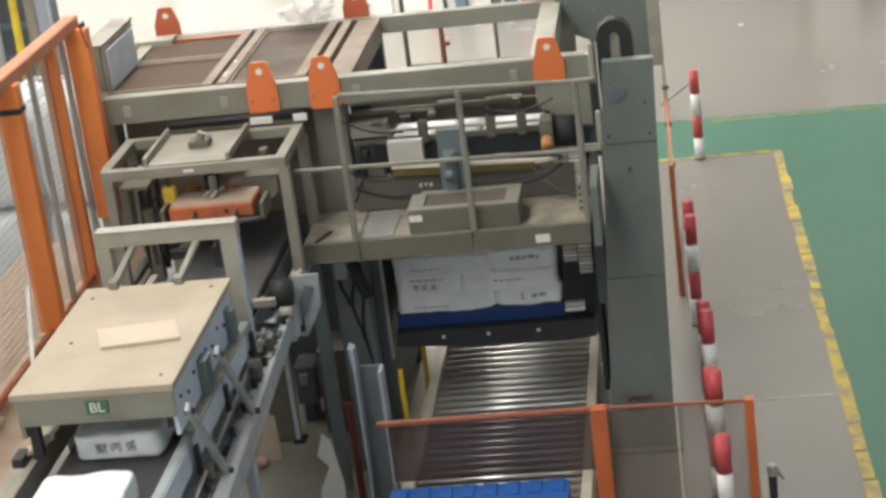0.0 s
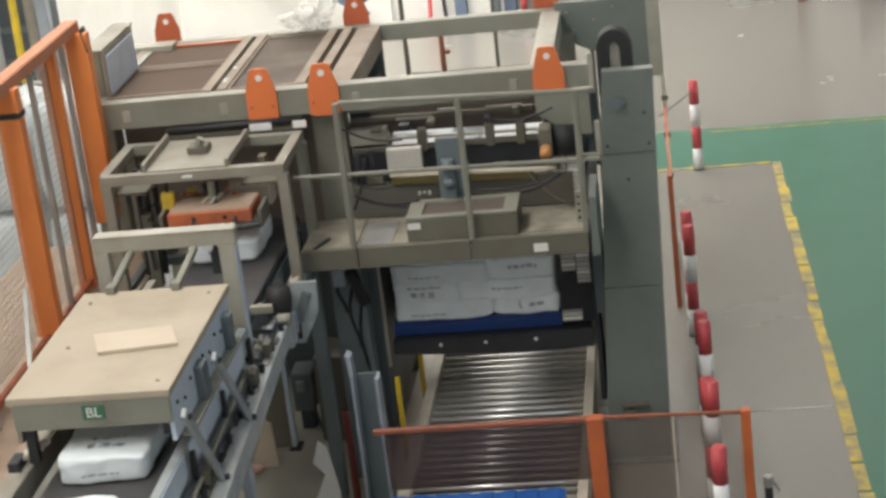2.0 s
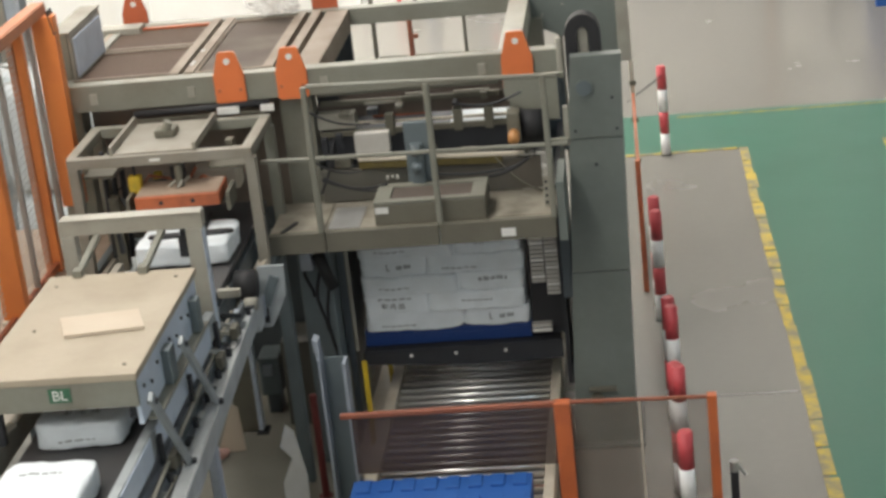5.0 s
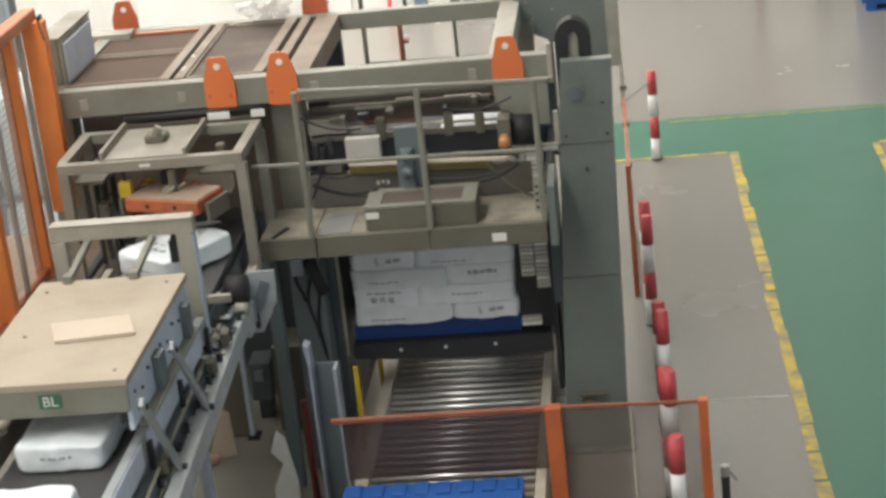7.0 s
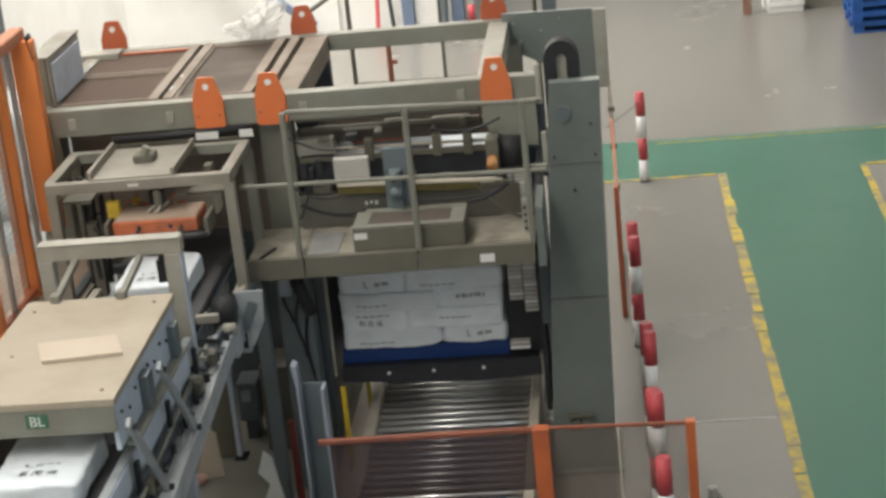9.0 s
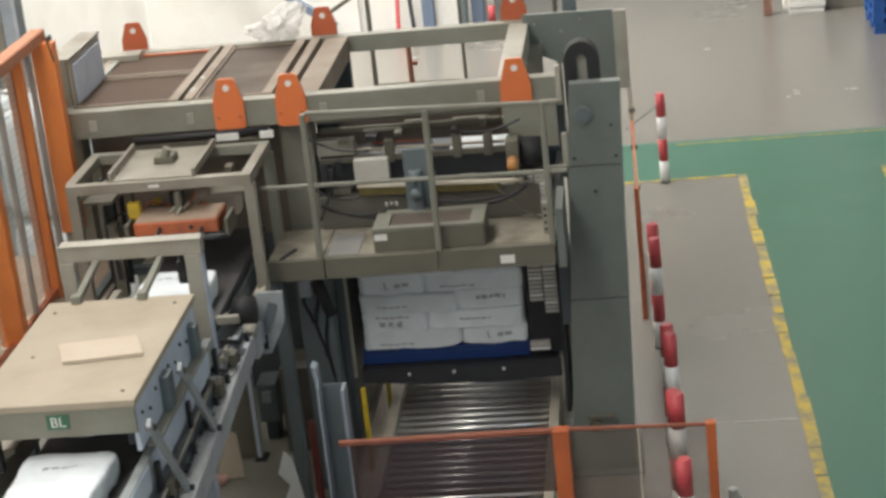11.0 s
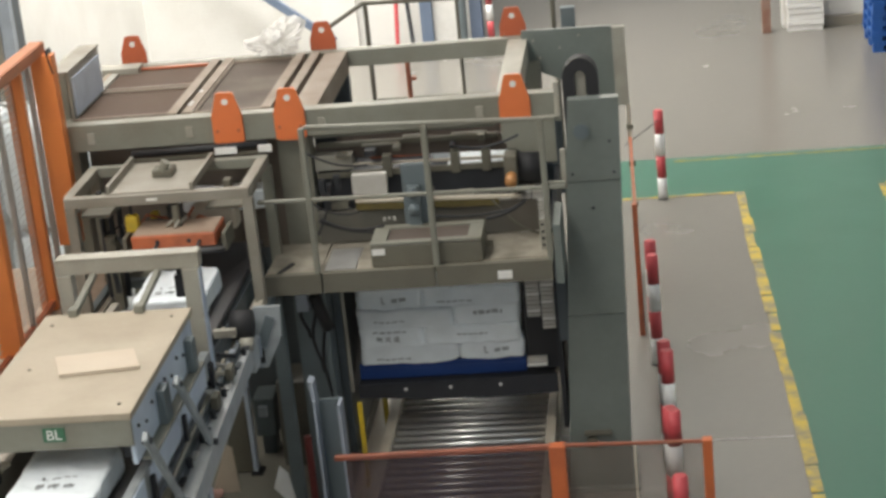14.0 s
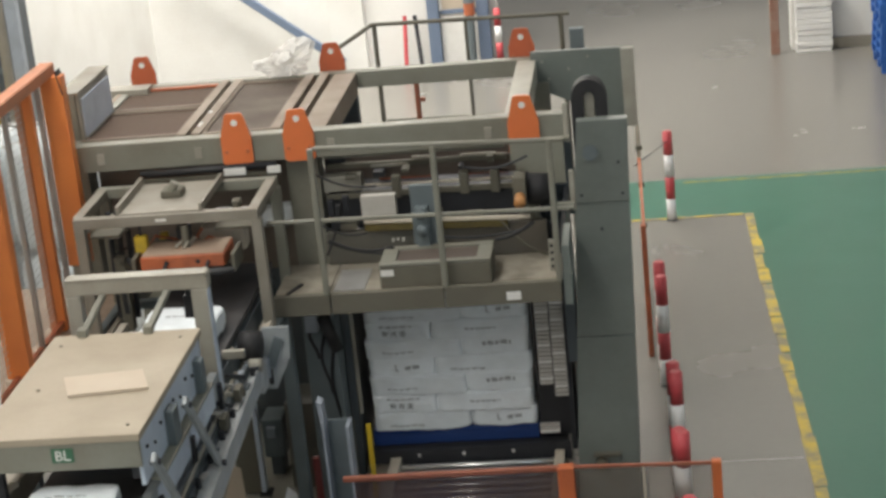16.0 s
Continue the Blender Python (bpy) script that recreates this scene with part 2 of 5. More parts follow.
def hose(bm, points, r, n=8):
    """One tube swept along the points."""
    points = [Vector(p) for p in points]
    rings = []
    for i, p in enumerate(points):
        d = (points[min(i + 1, len(points) - 1)] - points[max(i - 1, 0)]).normalized()
        side = d.cross(Vector((0.3, 1, 0.2))).normalized()
        up = side.cross(d)
        rings.append([bm.verts.new(p + (side * math.cos(a) + up * math.sin(a)) * r) for a in [2 * math.pi * k / n for k in range(n)]])
    for a, b in zip(rings, rings[1:]):
        for k in range(n):
            bm.faces.new((a[k], a[(k + 1) % n], b[(k + 1) % n], b[k]))
    bm.faces.new(rings[0][::-1]), bm.faces.new(rings[-1])
    bmesh.ops.recalc_face_normals(bm, faces=bm.faces)
    return bm


def plate(bm, outline, y0, y1):
    """An upright plate: an outline of (x, z) between two depths."""
    f = [bm.verts.new((x, y0, z)) for x, z in outline]
    k = [bm.verts.new((x, y1, z)) for x, z in outline]
    bm.faces.new(f), bm.faces.new(k[::-1])
    for i in range(len(f)):
        j = (i + 1) % len(f)
        bm.faces.new((f[i], k[i], k[j], f[j]))
    bmesh.ops.recalc_face_normals(bm, faces=bm.faces)
    return bm


def made():
    return bmesh.new()


def mesh_of(name, bm, mat):
    me = bpy.data.meshes.new(name)
    bm.to_mesh(me)
    bm.free()
    me.materials.append(mat)
    return me


def thing(name, at, label, category, group="", kind=""):
    ob = new(name)
    ob.location = at
    ob.empty_display_size = 0.1
    ORIGIN[ob.name] = Vector(at)
    return tagged(ob, label, category, group, kind)


def part(name, bm, mat, parent, label=""):
    """Links a bmesh in world places as one mesh under a thing or under a part."""
    o = ORIGIN[parent.name]
    bmesh.ops.translate(bm, verts=bm.verts, vec=-o)
    ob = new(name, mesh_of(name, bm, mat))
    ob.parent = parent
    ORIGIN[ob.name] = o
    return tagged(ob, label)


def solo(name, bm, mat, label, category="", kind="", group=""):
    """A thing or a piece of the setting that is one mesh."""
    ob = new(name, mesh_of(name, bm, mat))
    ORIGIN[ob.name] = Vector((0, 0, 0))
    return tagged(ob, label, category, group, kind)


def smooth(ob):
    for p in ob.data.polygons:
        p.use_smooth = True
    return ob


def lettering(name, text, size, mat, parent, m, label=""):
    cu = bpy.data.curves.new(name, "FONT")
    cu.body, cu.size, cu.align_x, cu.align_y, cu.extrude = text, size, "CENTER", "CENTER", 0.001
    tmp = new(name + "_shape", cu)
    bpy.context.view_layer.update()
    me = bpy.data.meshes.new_from_object(tmp.evaluated_get(bpy.context.evaluated_depsgraph_get()))
    bpy.data.objects.remove(tmp)
    me.materials.clear()
    me.materials.append(mat)
    ob = new(name, me)
    ob.parent = parent
    ob.matrix_basis = m
    return tagged(ob, label)


# ---- the hall ----
solo("floor", box(made(), -30, 30, -10, 70, -0.3, 0), FLOOR, "polished grey concrete hall floor with soft reflections", kind="structure")


def lane_edge(y):
    """The painted lane runs a little askew to the machine."""
    return 1.03 + (22.0 - y) * 0.0165


def floor_patch(bm, outline, z0, z1):
    """A thin sheet of paint with the outline of (x, y)."""
    low, high = [bm.verts.new((x, y, z0)) for x, y in outline], [bm.verts.new((x, y, z1)) for x, y in outline]
    bm.faces.new(low[::-1]), bm.faces.new(high)
    for k in range(len(low)):
        n = (k + 1) % len(low)
        bm.faces.new((low[k], low[n], high[n], high[k]))
    return bm


green = made()
floor_patch(green, ((lane_edge(6), 6), (2.7, 6), (2.7, 22.0), (14, 22.0), (14, 23.45), (-0.6, 23.6), (-0.6, 22.0), (lane_edge(22), 22.0)), 0.0, 0.004)
solo("green_walkway", green, GREEN, "worn green painted walkway on the floor", kind="structure")
lines = made()
rng = random.Random(3)
for i in range(32):
    y0, y1 = 6 + i * 0.5, 6.5 + i * 0.5 - rng.choice((0, 0, 0.025, 0.05))
    e, w = rng.uniform(-0.012, 0.012), rng.uniform(0.045, 0.06)
    floor_patch(lines, ((lane_edge(y0) + e - w, y0), (lane_edge(y0) + e + w, y0), (lane_edge(y1) + e + w, y1), (lane_edge(y1) + e - w, y1)), 0.004, 0.008)
for x0, x1, y0, y1 in ((-0.6, 0.97, 21.96, 22.02), (2.66, 2.74, 6, 22.0), (2.74, 14, 21.96, 22.04), (0.3, 14, 23.42, 23.45)):
    along = y1 - y0 > x1 - x0
    n = max(2, int(max(y1 - y0, x1 - x0) / 0.5))
    for i in range(n):
        e = rng.uniform(-0.008, 0.008)
        if along:
            box(lines, x0 + e, x1 + e, y0 + (y1 - y0) * i / n, y0 + (y1 - y0) * (i + 1) / n - rng.choice((0, 0, 0.02)), 0.004, 0.008)
        else:
            box(lines, x0 + (x1 - x0) * i / n, x0 + (x1 - x0) * (i + 1) / n, y0 + e * 0.5, y1 + e * 0.5, 0.004, 0.008)
solo("floor_marking", lines, LINE, "worn yellow floor marking lines round the machine bay", kind="structure")
joint = box(made(), 0.3, 1.07, 15.07, 15.085, 0.0, 0.003)
solo("floor_joint", joint, CONCRETE, "pale expansion joint across the grey floor", kind="structure")

far = solo("wall_north", box(made(), -14, -2.45, 30.9, 31.2, 0, 12), WALL, "white washed brick end wall", kind="structure")
solo("wall_north_east", box(made(), 2.25, 16, 30.5, 30.9, 0, 12), WALL, "white washed brick end wall beside the gate", kind="structure")
solo("wall_over_gate", box(made(), -2.45, 2.25, 30.9, 31.2, 6, 12), WALL, "brick wall above the open gate", kind="structure")
solo("wall_west", box(made(), -8.5, -8.2, -6, 30.9, 0, 12), WALL, "white washed side wall", kind="structure")
east = box(made(), 16, 16.3, -6, 31.2, 0, 5)
box(east, 16, 16.3, -6, 31.2, 9, 12)
box(east, 16, 16.3, -6, 0, 5, 9)
box(east, 16, 16.3, 18, 31.2, 5, 9)
solo("wall_east", east, CONCRETE, "plain plastered side wall with a high window band", kind="structure")
south = box(made(), -14, 16, -6.3, -6, 0, 5.1)
box(south, -14, 16, -6.3, -6, 8.9, 12)
box(south, -14, -9.1, -6.3, -6, 5.1, 8.9)
box(south, 11.1, 16, -6.3, -6, 5.1, 8.9)
solo("wall_south", south, CONCRETE, "plain plastered end wall", kind="structure")
solo("wall_beyond", box(made(), -14, 16, 46, 46.3, 0, 12), WALL, "pale end wall of the next bay", kind="structure")
roof = made()
for x0, x1, y0, y1 in ((-14, -6.7, -6, 25.4), (-14, -7.6, 25.4, 31.2), (-7.6, -6, 28.6, 31.2), (-3.7, 3, -6, 25.4), (-2, 3, 25.4, 31.2), (-3, -2, 28.6, 31.2), (6, 16, -6, 31.2), (-6.7, -3.7, 22.1, 25.4), (-6, -3, 28.6, 31.2), (-6.7, -3.7, -6, -2), (3, 6, 29.1, 31.2), (3, 6, -6, -1)):
    box(roof, x0, x1, y0, y1, 12, 12.15)
for x0, x1, y0, y1 in ((-14, -6, 31.2, 46), (6, 16, 31.2, 46), (-6, 6, 31.2, 33.5), (-6, 6, 41.5, 46)):
    box(roof, x0, x1, y0, y1, 12, 12.15)
solo("ceiling", roof, ROOFM, "grey sheet roof with long glazed strips", kind="structure")
pil = made()
box(pil, -5.2, -4.62, 30.72, 30.9, 0, 6, 0.01)
solo("pilaster", pil, WALL, "white washed brick pilaster on the end wall", kind="structure")
pil = made()
for i in range(12):
    box(pil, 2.3 + rng.uniform(-.012, .012), 2.86 + rng.uniform(-.012, .012), 30.2 + rng.uniform(-.01, .01), 30.5, i * 0.09, i * 0.09 + 0.082, 0.008)
solo("brick_pier", pil, WALL, "rough white washed brick pier beside the gate", kind="structure")
solo("skirting", box(made(), 2.86, 12, 30.38, 30.5, 0, 0.16, 0.01), RAILC, "dark dirty skirting at the foot of the wall", kind="structure")
solo("gate_post", box(made(), 1.9, 2.04, 30.2, 30.3, 0, 4.5, 0.01), DIMBROWN, "brown painted steel gate post", kind="structure")
br = bar(made(), (-7.6, 30.6, 2.35), (-5.0, 30.6, 0.3), 0.1, 0.13, 0.01)
solo("wall_brace", br, BLUEPAINT, "diagonal blue-grey steel brace on the end wall", kind="structure")
for x in (-3.455, -2.65):
    c = thing("steel_column", (x, 30.6, 0), "blue-grey painted steel column at the end wall", "column", "columns at the gate")
    b = made()
    box(b, x - 0.095, x + 0.095, 30.48, 30.51, 0, 7)
    box(b, x - 0.095, x + 0.095, 30.71, 30.74, 0, 7)
    box(b, x - 0.015, x + 0.015, 30.51, 30.71, 0, 7)
    part("shaft", b, BLUEPAINT, c)
    part("foot_plate", box(made(), x - 0.2, x + 0.2, 30.42, 30.8, 0, 0.02), BLUEPAINT, c)


dp = thing("door_panel", (-3.05, 30.62, 0), "white panelled door in a blue steel frame at the end wall", "door")
part("lower_panel", box(made(), -3.355, -2.75, 30.6, 30.64, 0, 0.98, 0.01), PAPER, dp)
part("frame_rail", box(made(), -3.355, -2.75, 30.58, 30.66, 0.98, 1.05, 0.01), BLUEPAINT, dp, "blue steel rail")
part("upper_panel", box(made(), -3.355, -2.75, 30.6, 30.64, 1.05, 2.1, 0.01), BOARD, dp, "cream upper panel")
part("panel_edge", box(made(), -3.355, -3.31, 30.57, 30.6, 1.05, 2.1), PAPER, dp)
hy = thing("stand_pipe", (-2.84, 30.3, 0), "slate grey stand pipe with a dull pink band on the floor", "stand pipe")
part("pipe", rod(made(), (-2.86, 30.3, 0.03), (-2.845, 30.3, 1.0), 0.075, 16), SLATE, hy)
part("band", rod(made(), (-2.845, 30.3, 1.0), (-2.84, 30.3, 1.2), 0.09, 16), RUST, hy, "dull pink band")
part("head", rod(made(), (-2.84, 30.3, 1.2), (-2.84, 30.3, 1.36), 0.1, 16, 0.07), SLATE, hy)
part("foot", rod(made(), (-2.86, 30.3, 0), (-2.86, 30.3, 0.03), 0.13, 16), DARK, hy)
for x0, x1, mat, words in ((-3.95, -3.93, RED, "red painted"), (-3.67, -3.77, DARK, "dark steel")):
    lr = thing("leaning_rod", (x0, 30.3, 0), words + " rod leaning on the end wall", "rod")
    part("shaft", rod(made(), (x0, 30.3, 0.01), (x1, 30.6, 1.0), 0.035, 10), mat, lr)
    part("tip", rod(made(), (x0, 30.3, 0.0), (x0, 30.3, 0.012), 0.04, 10), mat, lr)


def striped_post(x, y, h=1.08, r=0.055):
    p = thing("bollard", (x, y, 0), "red and white banded steel bollard on the grey floor", "bollard", "banded bollards")
    for i, (a, b) in enumerate(((0.0, 0.25), (0.25, 0.5), (0.5, 0.75), (0.75, 1.0))):
        smooth(part("band", rod(made(), (x, y, a * h), (x, y, b * h), r, 20), WHITE if i % 2 == 0 else RED, p, "white band" if i % 2 == 0 else "red band"))
    part("cap", rod(made(), (x, y, h), (x, y, h + 0.012), r * 0.98, 20, r * 0.8), RED, p)
    part("base_flange", rod(made(), (x, y, 0), (x, y, 0.012), r * 1.15, 16), DARK, p)
    return p


for x, y in ((0.13, 21.95), (-0.05, 17.25), (-0.04, 16.85), (0.015, 14.7), (0.035, 14.5), (0.03, 13.36), (0.055, 13.3), (0.07, 12.18), (-2.4, 30.2)):
    striped_post(x, y)

# blue pallets: near stack beside the gate
def pallet_mesh(bm, x, y, z, w, d, h=0.15):
    n = 7
    for i in range(n):
        a = x + w * i / n
        box(bm, a + 0.006, a + w / n - 0.006, y, y + d, z + h - 0.03, z + h, 0.006)
    for j in (0, 0.44, 0.88):
        box(bm, x, x + w, y + d * j, y + d * (j + 0.12), z + h - 0.055, z + h - 0.03)
        for i in (0, 0.44, 0.88):
            box(bm, x + w * i, x + w * (i + 0.12), y + d * j, y + d * (j + 0.12), z + 0.02, z + h - 0.055, 0.005)
        box(bm, x, x + w, y + d * j, y + d * (j + 0.12), z, z + 0.02)
    return bm


for i in range(9):
    p = solo("pallet", pallet_mesh(made(), 3.4 + rng.uniform(-.02, .02), 28.4 + rng.uniform(-.02, .02), i * 0.152, 1.3, 1.1), BLUE, "blue plastic pallet in a tall stack", "pallet", group="stacked pallets")

# ---- palletiser: main top frame ----
mf = thing("palletiser_frame", (-2.7, 15.5, 0), "grey-green steel palletiser frame with dusty top panels", "machine frame")
Z = 3.3
part("front_beam", box(made(), -4.62, -0.7, 14.5, 14.64, Z - 0.22, Z, 0.008), GREY, mf)
part("back_beam", box(made(), -4.9, -0.7, 16.5, 16.62, Z - 0.15, Z, 0.008), GREY, mf)
part("end_beam", box(made(), -4.74, -4.62, 14.5, 16.5, Z - 0.2, Z - 0.004, 0.008), GREY, mf)
part("cross_beam", box(made(), -2.8, -2.6, 14.64, 16.5, Z - 0.2, Z - 0.003, 0.008), TOPRAIL, mf)
part("cross_beam", box(made(), -1.17, -1.0, 14.64, 16.5, Z - 0.2, Z - 0.003, 0.008), PALE, mf)
for a, b in ((-3.05, -2.97), (-2.92, -2.84), (-3.82, -3.74), (-3.7, -3.62)):
    part("rail", box(made(), a, b, 14.64, 16.5, Z - 0.06, Z + 0.012, 0.006), TOPRAIL, mf, "dusty brown guide rail")
for x0, x1, y0, y1 in ((-4.72, -3.84, 14.75, 15.6), (-4.72, -3.84, 15.72, 16.45), (-3.6, -3.07, 14.72, 16.42)):
    part("top_panel", box(made(), x0, x1, y0, y1, Z - 0.05, Z - 0.025), PANELDUST if x0 > -3.7 else MESHBROWN, mf, "brown dusty mesh panel")
    e = made()
    box(e, x0 - 0.02, x1 + 0.02, y0 - 0.03, y0, Z - 0.05, Z - 0.005)
    box(e, x0 - 0.02, x1 + 0.02, y1, y1 + 0.03, Z - 0.05, Z - 0.005)
    box(e, x0 - 0.02, x0, y0, y1, Z - 0.05, Z - 0.006)
    box(e, x1, x1 + 0.02, y0, y1, Z - 0.05, Z - 0.006)
    part("panel_rim", e, TOPRAIL, mf)
part("side_trim", box(made(), -4.72, -4.69, 15.72, 16.4, Z - 0.02, Z - 0.001), HEADTAN, mf, "faded orange strip")
for y in (14.86, 14.93, 15.3):
    part("rail_clip", box(made(), -3.69, -3.66, y, y + 0.03, Z + 0.012, Z + 0.022, 0.003), PAPER, mf, "bright rail clip")
part("red_trim", box(made(), -4.72, -3.84, 16.4, 16.44, Z - 0.02, Z - 0.002), RUST, mf, "faded red strip")
part("edge_plate", box(made(), -4.9, -4.45, 16.3, 16.5, Z - 0.1, Z + 0.03, 0.006), PALE, mf)
for x, zb in ((-2.83, 0.0), (-4.72, 0.0)):
    part("front_post", box(made(), x - 0.13, x + 0.13, 14.66, 14.9, 2.05, Z - 0.22, 0.008), GREY, mf)
    # Below the platform the post's colour is darkened for shade.
    part("post_base", box(made(), x - 0.12, x + 0.12, 14.67, 14.89, zb, 2.05, 0.008), NAVY, mf, "lower end of the post, darkened for the shade below the platform")
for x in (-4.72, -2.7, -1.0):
    # The post at -2.7 stands in shade, so its colour is darkened.
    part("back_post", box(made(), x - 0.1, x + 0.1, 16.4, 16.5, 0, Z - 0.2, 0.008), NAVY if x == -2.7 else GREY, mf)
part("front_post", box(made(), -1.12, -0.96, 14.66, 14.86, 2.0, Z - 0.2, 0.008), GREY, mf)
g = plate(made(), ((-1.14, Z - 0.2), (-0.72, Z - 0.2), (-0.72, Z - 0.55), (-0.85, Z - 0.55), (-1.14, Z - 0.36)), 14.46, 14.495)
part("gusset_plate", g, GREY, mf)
# Dark sheet added to close off the bright gap; stands for deep shade.
part("rear_skirt", box(made(), -4.62, -2.81, 16.42, 16.46, 0, 2.1), NAVY, mf, "dark sheet added for the shade under the machine")
part("side_plate", plate(made(), ((-1.05, 3.37), (-0.262, 3.36), (-0.262, 2.6), (-0.62, 2.86), (-1.05, 3.06)), 16.44, 16.48), COLUMN, mf, "dark grey bolted end plate")
part("edge_channel", box(made(), -0.26, -0.15, 16.38, 16.438, 2.66, 3.36, 0.008), PALE, mf, "pale grey edge channel")
for y, z in ((15.0, 3.02), (15.25, 3.1)):
    part("pipe_stub", rod(made(), (-0.97, y, z), (-0.72, y, z - 0.02), 0.025, 10), DECK, mf)
    part("pipe_fitting", box(made(), -0.8, -0.74, y - 0.04, y + 0.04, z - 0.05, z + 0.03, 0.008), DARK, mf)
for bx, bz in ((-0.95, 3.28), (-0.55, 3.3), (-0.9, 3.12), (-0.5, 3.05), (-0.72, 3.2)):
    part("bolt", rod(made(), (bx, 16.44, bz), (bx, 16.43, bz), 0.009, 8), PALE, mf)
for x in (-4.42, -3.62, -2.55, -1.3):
    part("pad", box(made(), x - 0.03, x + 0.03, 14.488, 14.502, Z - 0.16, Z - 0.07, 0.004), PALE, mf)


def lug(x, y, z0, z1, w, mat=ORANGE):
    t = thing("lifting_lug", (x, y, z0), "orange painted lifting lug with an eye hole, on the beam", "lifting lug", "lifting lugs")
    h = z1 - z0
    k = 0.2
    b = plate(made(), ((x - w / 2, z0 + 0.02), (x - w / 2 + 0.03, z0), (x + w / 2 - 0.03, z0), (x + w / 2, z0 + 0.02), (x + w / 2, z0 + h * 0.55), (x + w * k + 0.02, z1 - 0.01), (x + w * k, z1), (x - w * k, z1), (x - w * k - 0.02, z1 - 0.01), (x - w / 2, z0 + h * 0.55)), y - 0.025, y)
    part("plate", b, mat, t)
    part("eye_hole", rod(made(), (x, y - 0.029, z1 - 0.075), (x, y - 0.024, z1 - 0.075), 0.026, 16), PAPER, t, "pale worn eye hole")
    for sx in (-0.35, 0.35):
        part("bolt", rod(made(), (x + sx * w, y - 0.035, z0 + 0.11), (x + sx * w, y - 0.025, z0 + 0.11), 0.014, 8), RUST, t)
    return t


for x, z0, z1 in ((-3.3, 3.07, 3.49), (-2.8, 3.07, 3.49), (-1.02, 3.0, 3.47)):
    lug(x, 14.498, z0, z1, 0.245)
for x in (-4.56, -2.83, -1.13):
    lug(x, 16.65, 3.2, 3.55, 0.23, REARLUG)

cab = thing("junction_box", (-4.55, 14.9, 3.3), "grey steel junction box with a pale sheet-metal lid", "junction box")
part("body", box(made(), -4.77, -4.635, 14.75, 15.72, 3.02, 3.67, 0.012), GREY, cab)
part("lid_frame", box(made(), -4.635, -4.612, 14.77, 15.71, 3.27, 3.66, 0.006), PALE, cab)
part("lid", box(made(), -4.612, -4.595, 14.82, 15.66, 3.3, 3.62, 0.006), SKIRTLIT, cab, "pale blue-grey sheet-metal lid")
part("top_rim", box(made(), -4.78, -4.605, 14.74, 15.73, 3.67, 3.69, 0.006), RAILC, cab)

film = made()
bmesh.ops.create_icosphere(film, subdivisions=5, radius=0.2, matrix=Matrix.Translation((-3.23, 16.45, 3.45)) @ Matrix.Diagonal((1.3, 0.9, 0.75, 1)))
for v in film.verts:
    out = (v.co - Vector((-3.23, 16.45, 3.38))).normalized()
    v.co += out * (noise.noise(v.co * 6) * 0.13 - abs(noise.noise(v.co * 15)) * 0.07 + noise.noise(v.co * 34) * 0.02)
    v.co.x += max(0, v.co.z - 3.45) * 0.5
    v.co.z = max(v.co.z, 3.315)
solo("plastic_film", film, FILM, "crumpled clear plastic film lying on the frame", "plastic film")

# back railing beyond the frame
rail = thing("guard_rail", (-1.7, 17.4, 2.2), "thin dark steel guard rail behind the palletiser frame", "railing")
part("top_rail", rod(made(), (-2.55, 17.4, 3.53), (-0.72, 17.4, 3.5), 0.02), DECK, rail)
part("top_rail", rod(made(), (-2.9, 17.1, 3.36), (-2.55, 17.4, 3.53), 0.02), DECK, rail)
for x in (-2.53, -1.68, -0.8):
    part("post", rod(made(), (x, 17.4, 0.05), (x, 17.4, 3.51), 0.022 if x != -1.68 else 0.016), DECK, rail)
part("red_post", rod(made(), (-2.19, 17.4, 0.05), (-2.19, 17.4, 3.0), 0.025), RAILRUST, rail, "red painted post")
part("red_knob", box(made(), -2.165, -2.12, 17.38, 17.42, 2.77, 2.81, 0.008), RAILRUST, rail)
part("foot_rail", rod(made(), (-2.5, 17.4, 2.6), (-0.8, 17.4, 2.58), 0.018), DECK, rail)
part("end_block", box(made(), -0.73, -0.6, 17.3, 17.4, 2.9, 3.37, 0.01), SLATE, rail)
part("base_tube", box(made(), -2.6, -0.7, 17.36, 17.44, 0, 0.05), DECK, rail)

# ---- hoist column ----
col = thing("hoist_column", (-0.5, 14.5, 0), "tall grey-green sheet-metal hoist column on the floor", "machine column")


def casing(z0, z1, l0, r0, l1, r1, y0, depth=14.94):
    """One sheet-metal section, narrower at its head."""
    return plate(made(), ((l0, z0), (r0, z0), (r1, z1), (l1, z1)), y0, depth)


part("lower_casing", casing(0, 1.52, -0.81, -0.3, -0.72, -0.262, 14.25), COLUMN, col)
part("middle_casing", casing(1.527, 2.63, -0.72, -0.262, -0.655, -0.235, 14.254), COLUMN, col)
part("upper_casing", casing(2.638, 3.29, -0.66, -0.232, -0.6, -0.21, 14.245, 14.36), COLUMN, col)
part("inspection_cap", rod(made(), (-0.51, 14.246, 3.04), (-0.51, 14.225, 3.04), 0.06, 24), SLATE, col, "dark round inspection cap")
part("cap_rim", rod(made(), (-0.51, 14.246, 3.04), (-0.51, 14.235, 3.04), 0.07, 24), COLUMN, col)
for bx, bz in ((-0.46, 2.42), (-0.3, 2.95), (-0.6, 2.7), (-0.28, 2.7)):
    part("bolt", rod(made(), (bx, 14.25, bz), (bx, 14.235, bz), 0.012, 8), DARK, col)
part("foot_plate", box(made(), -0.84, -0.24, 14.18, 15.0, 0, 0.03, 0.004), COLUMN, col)
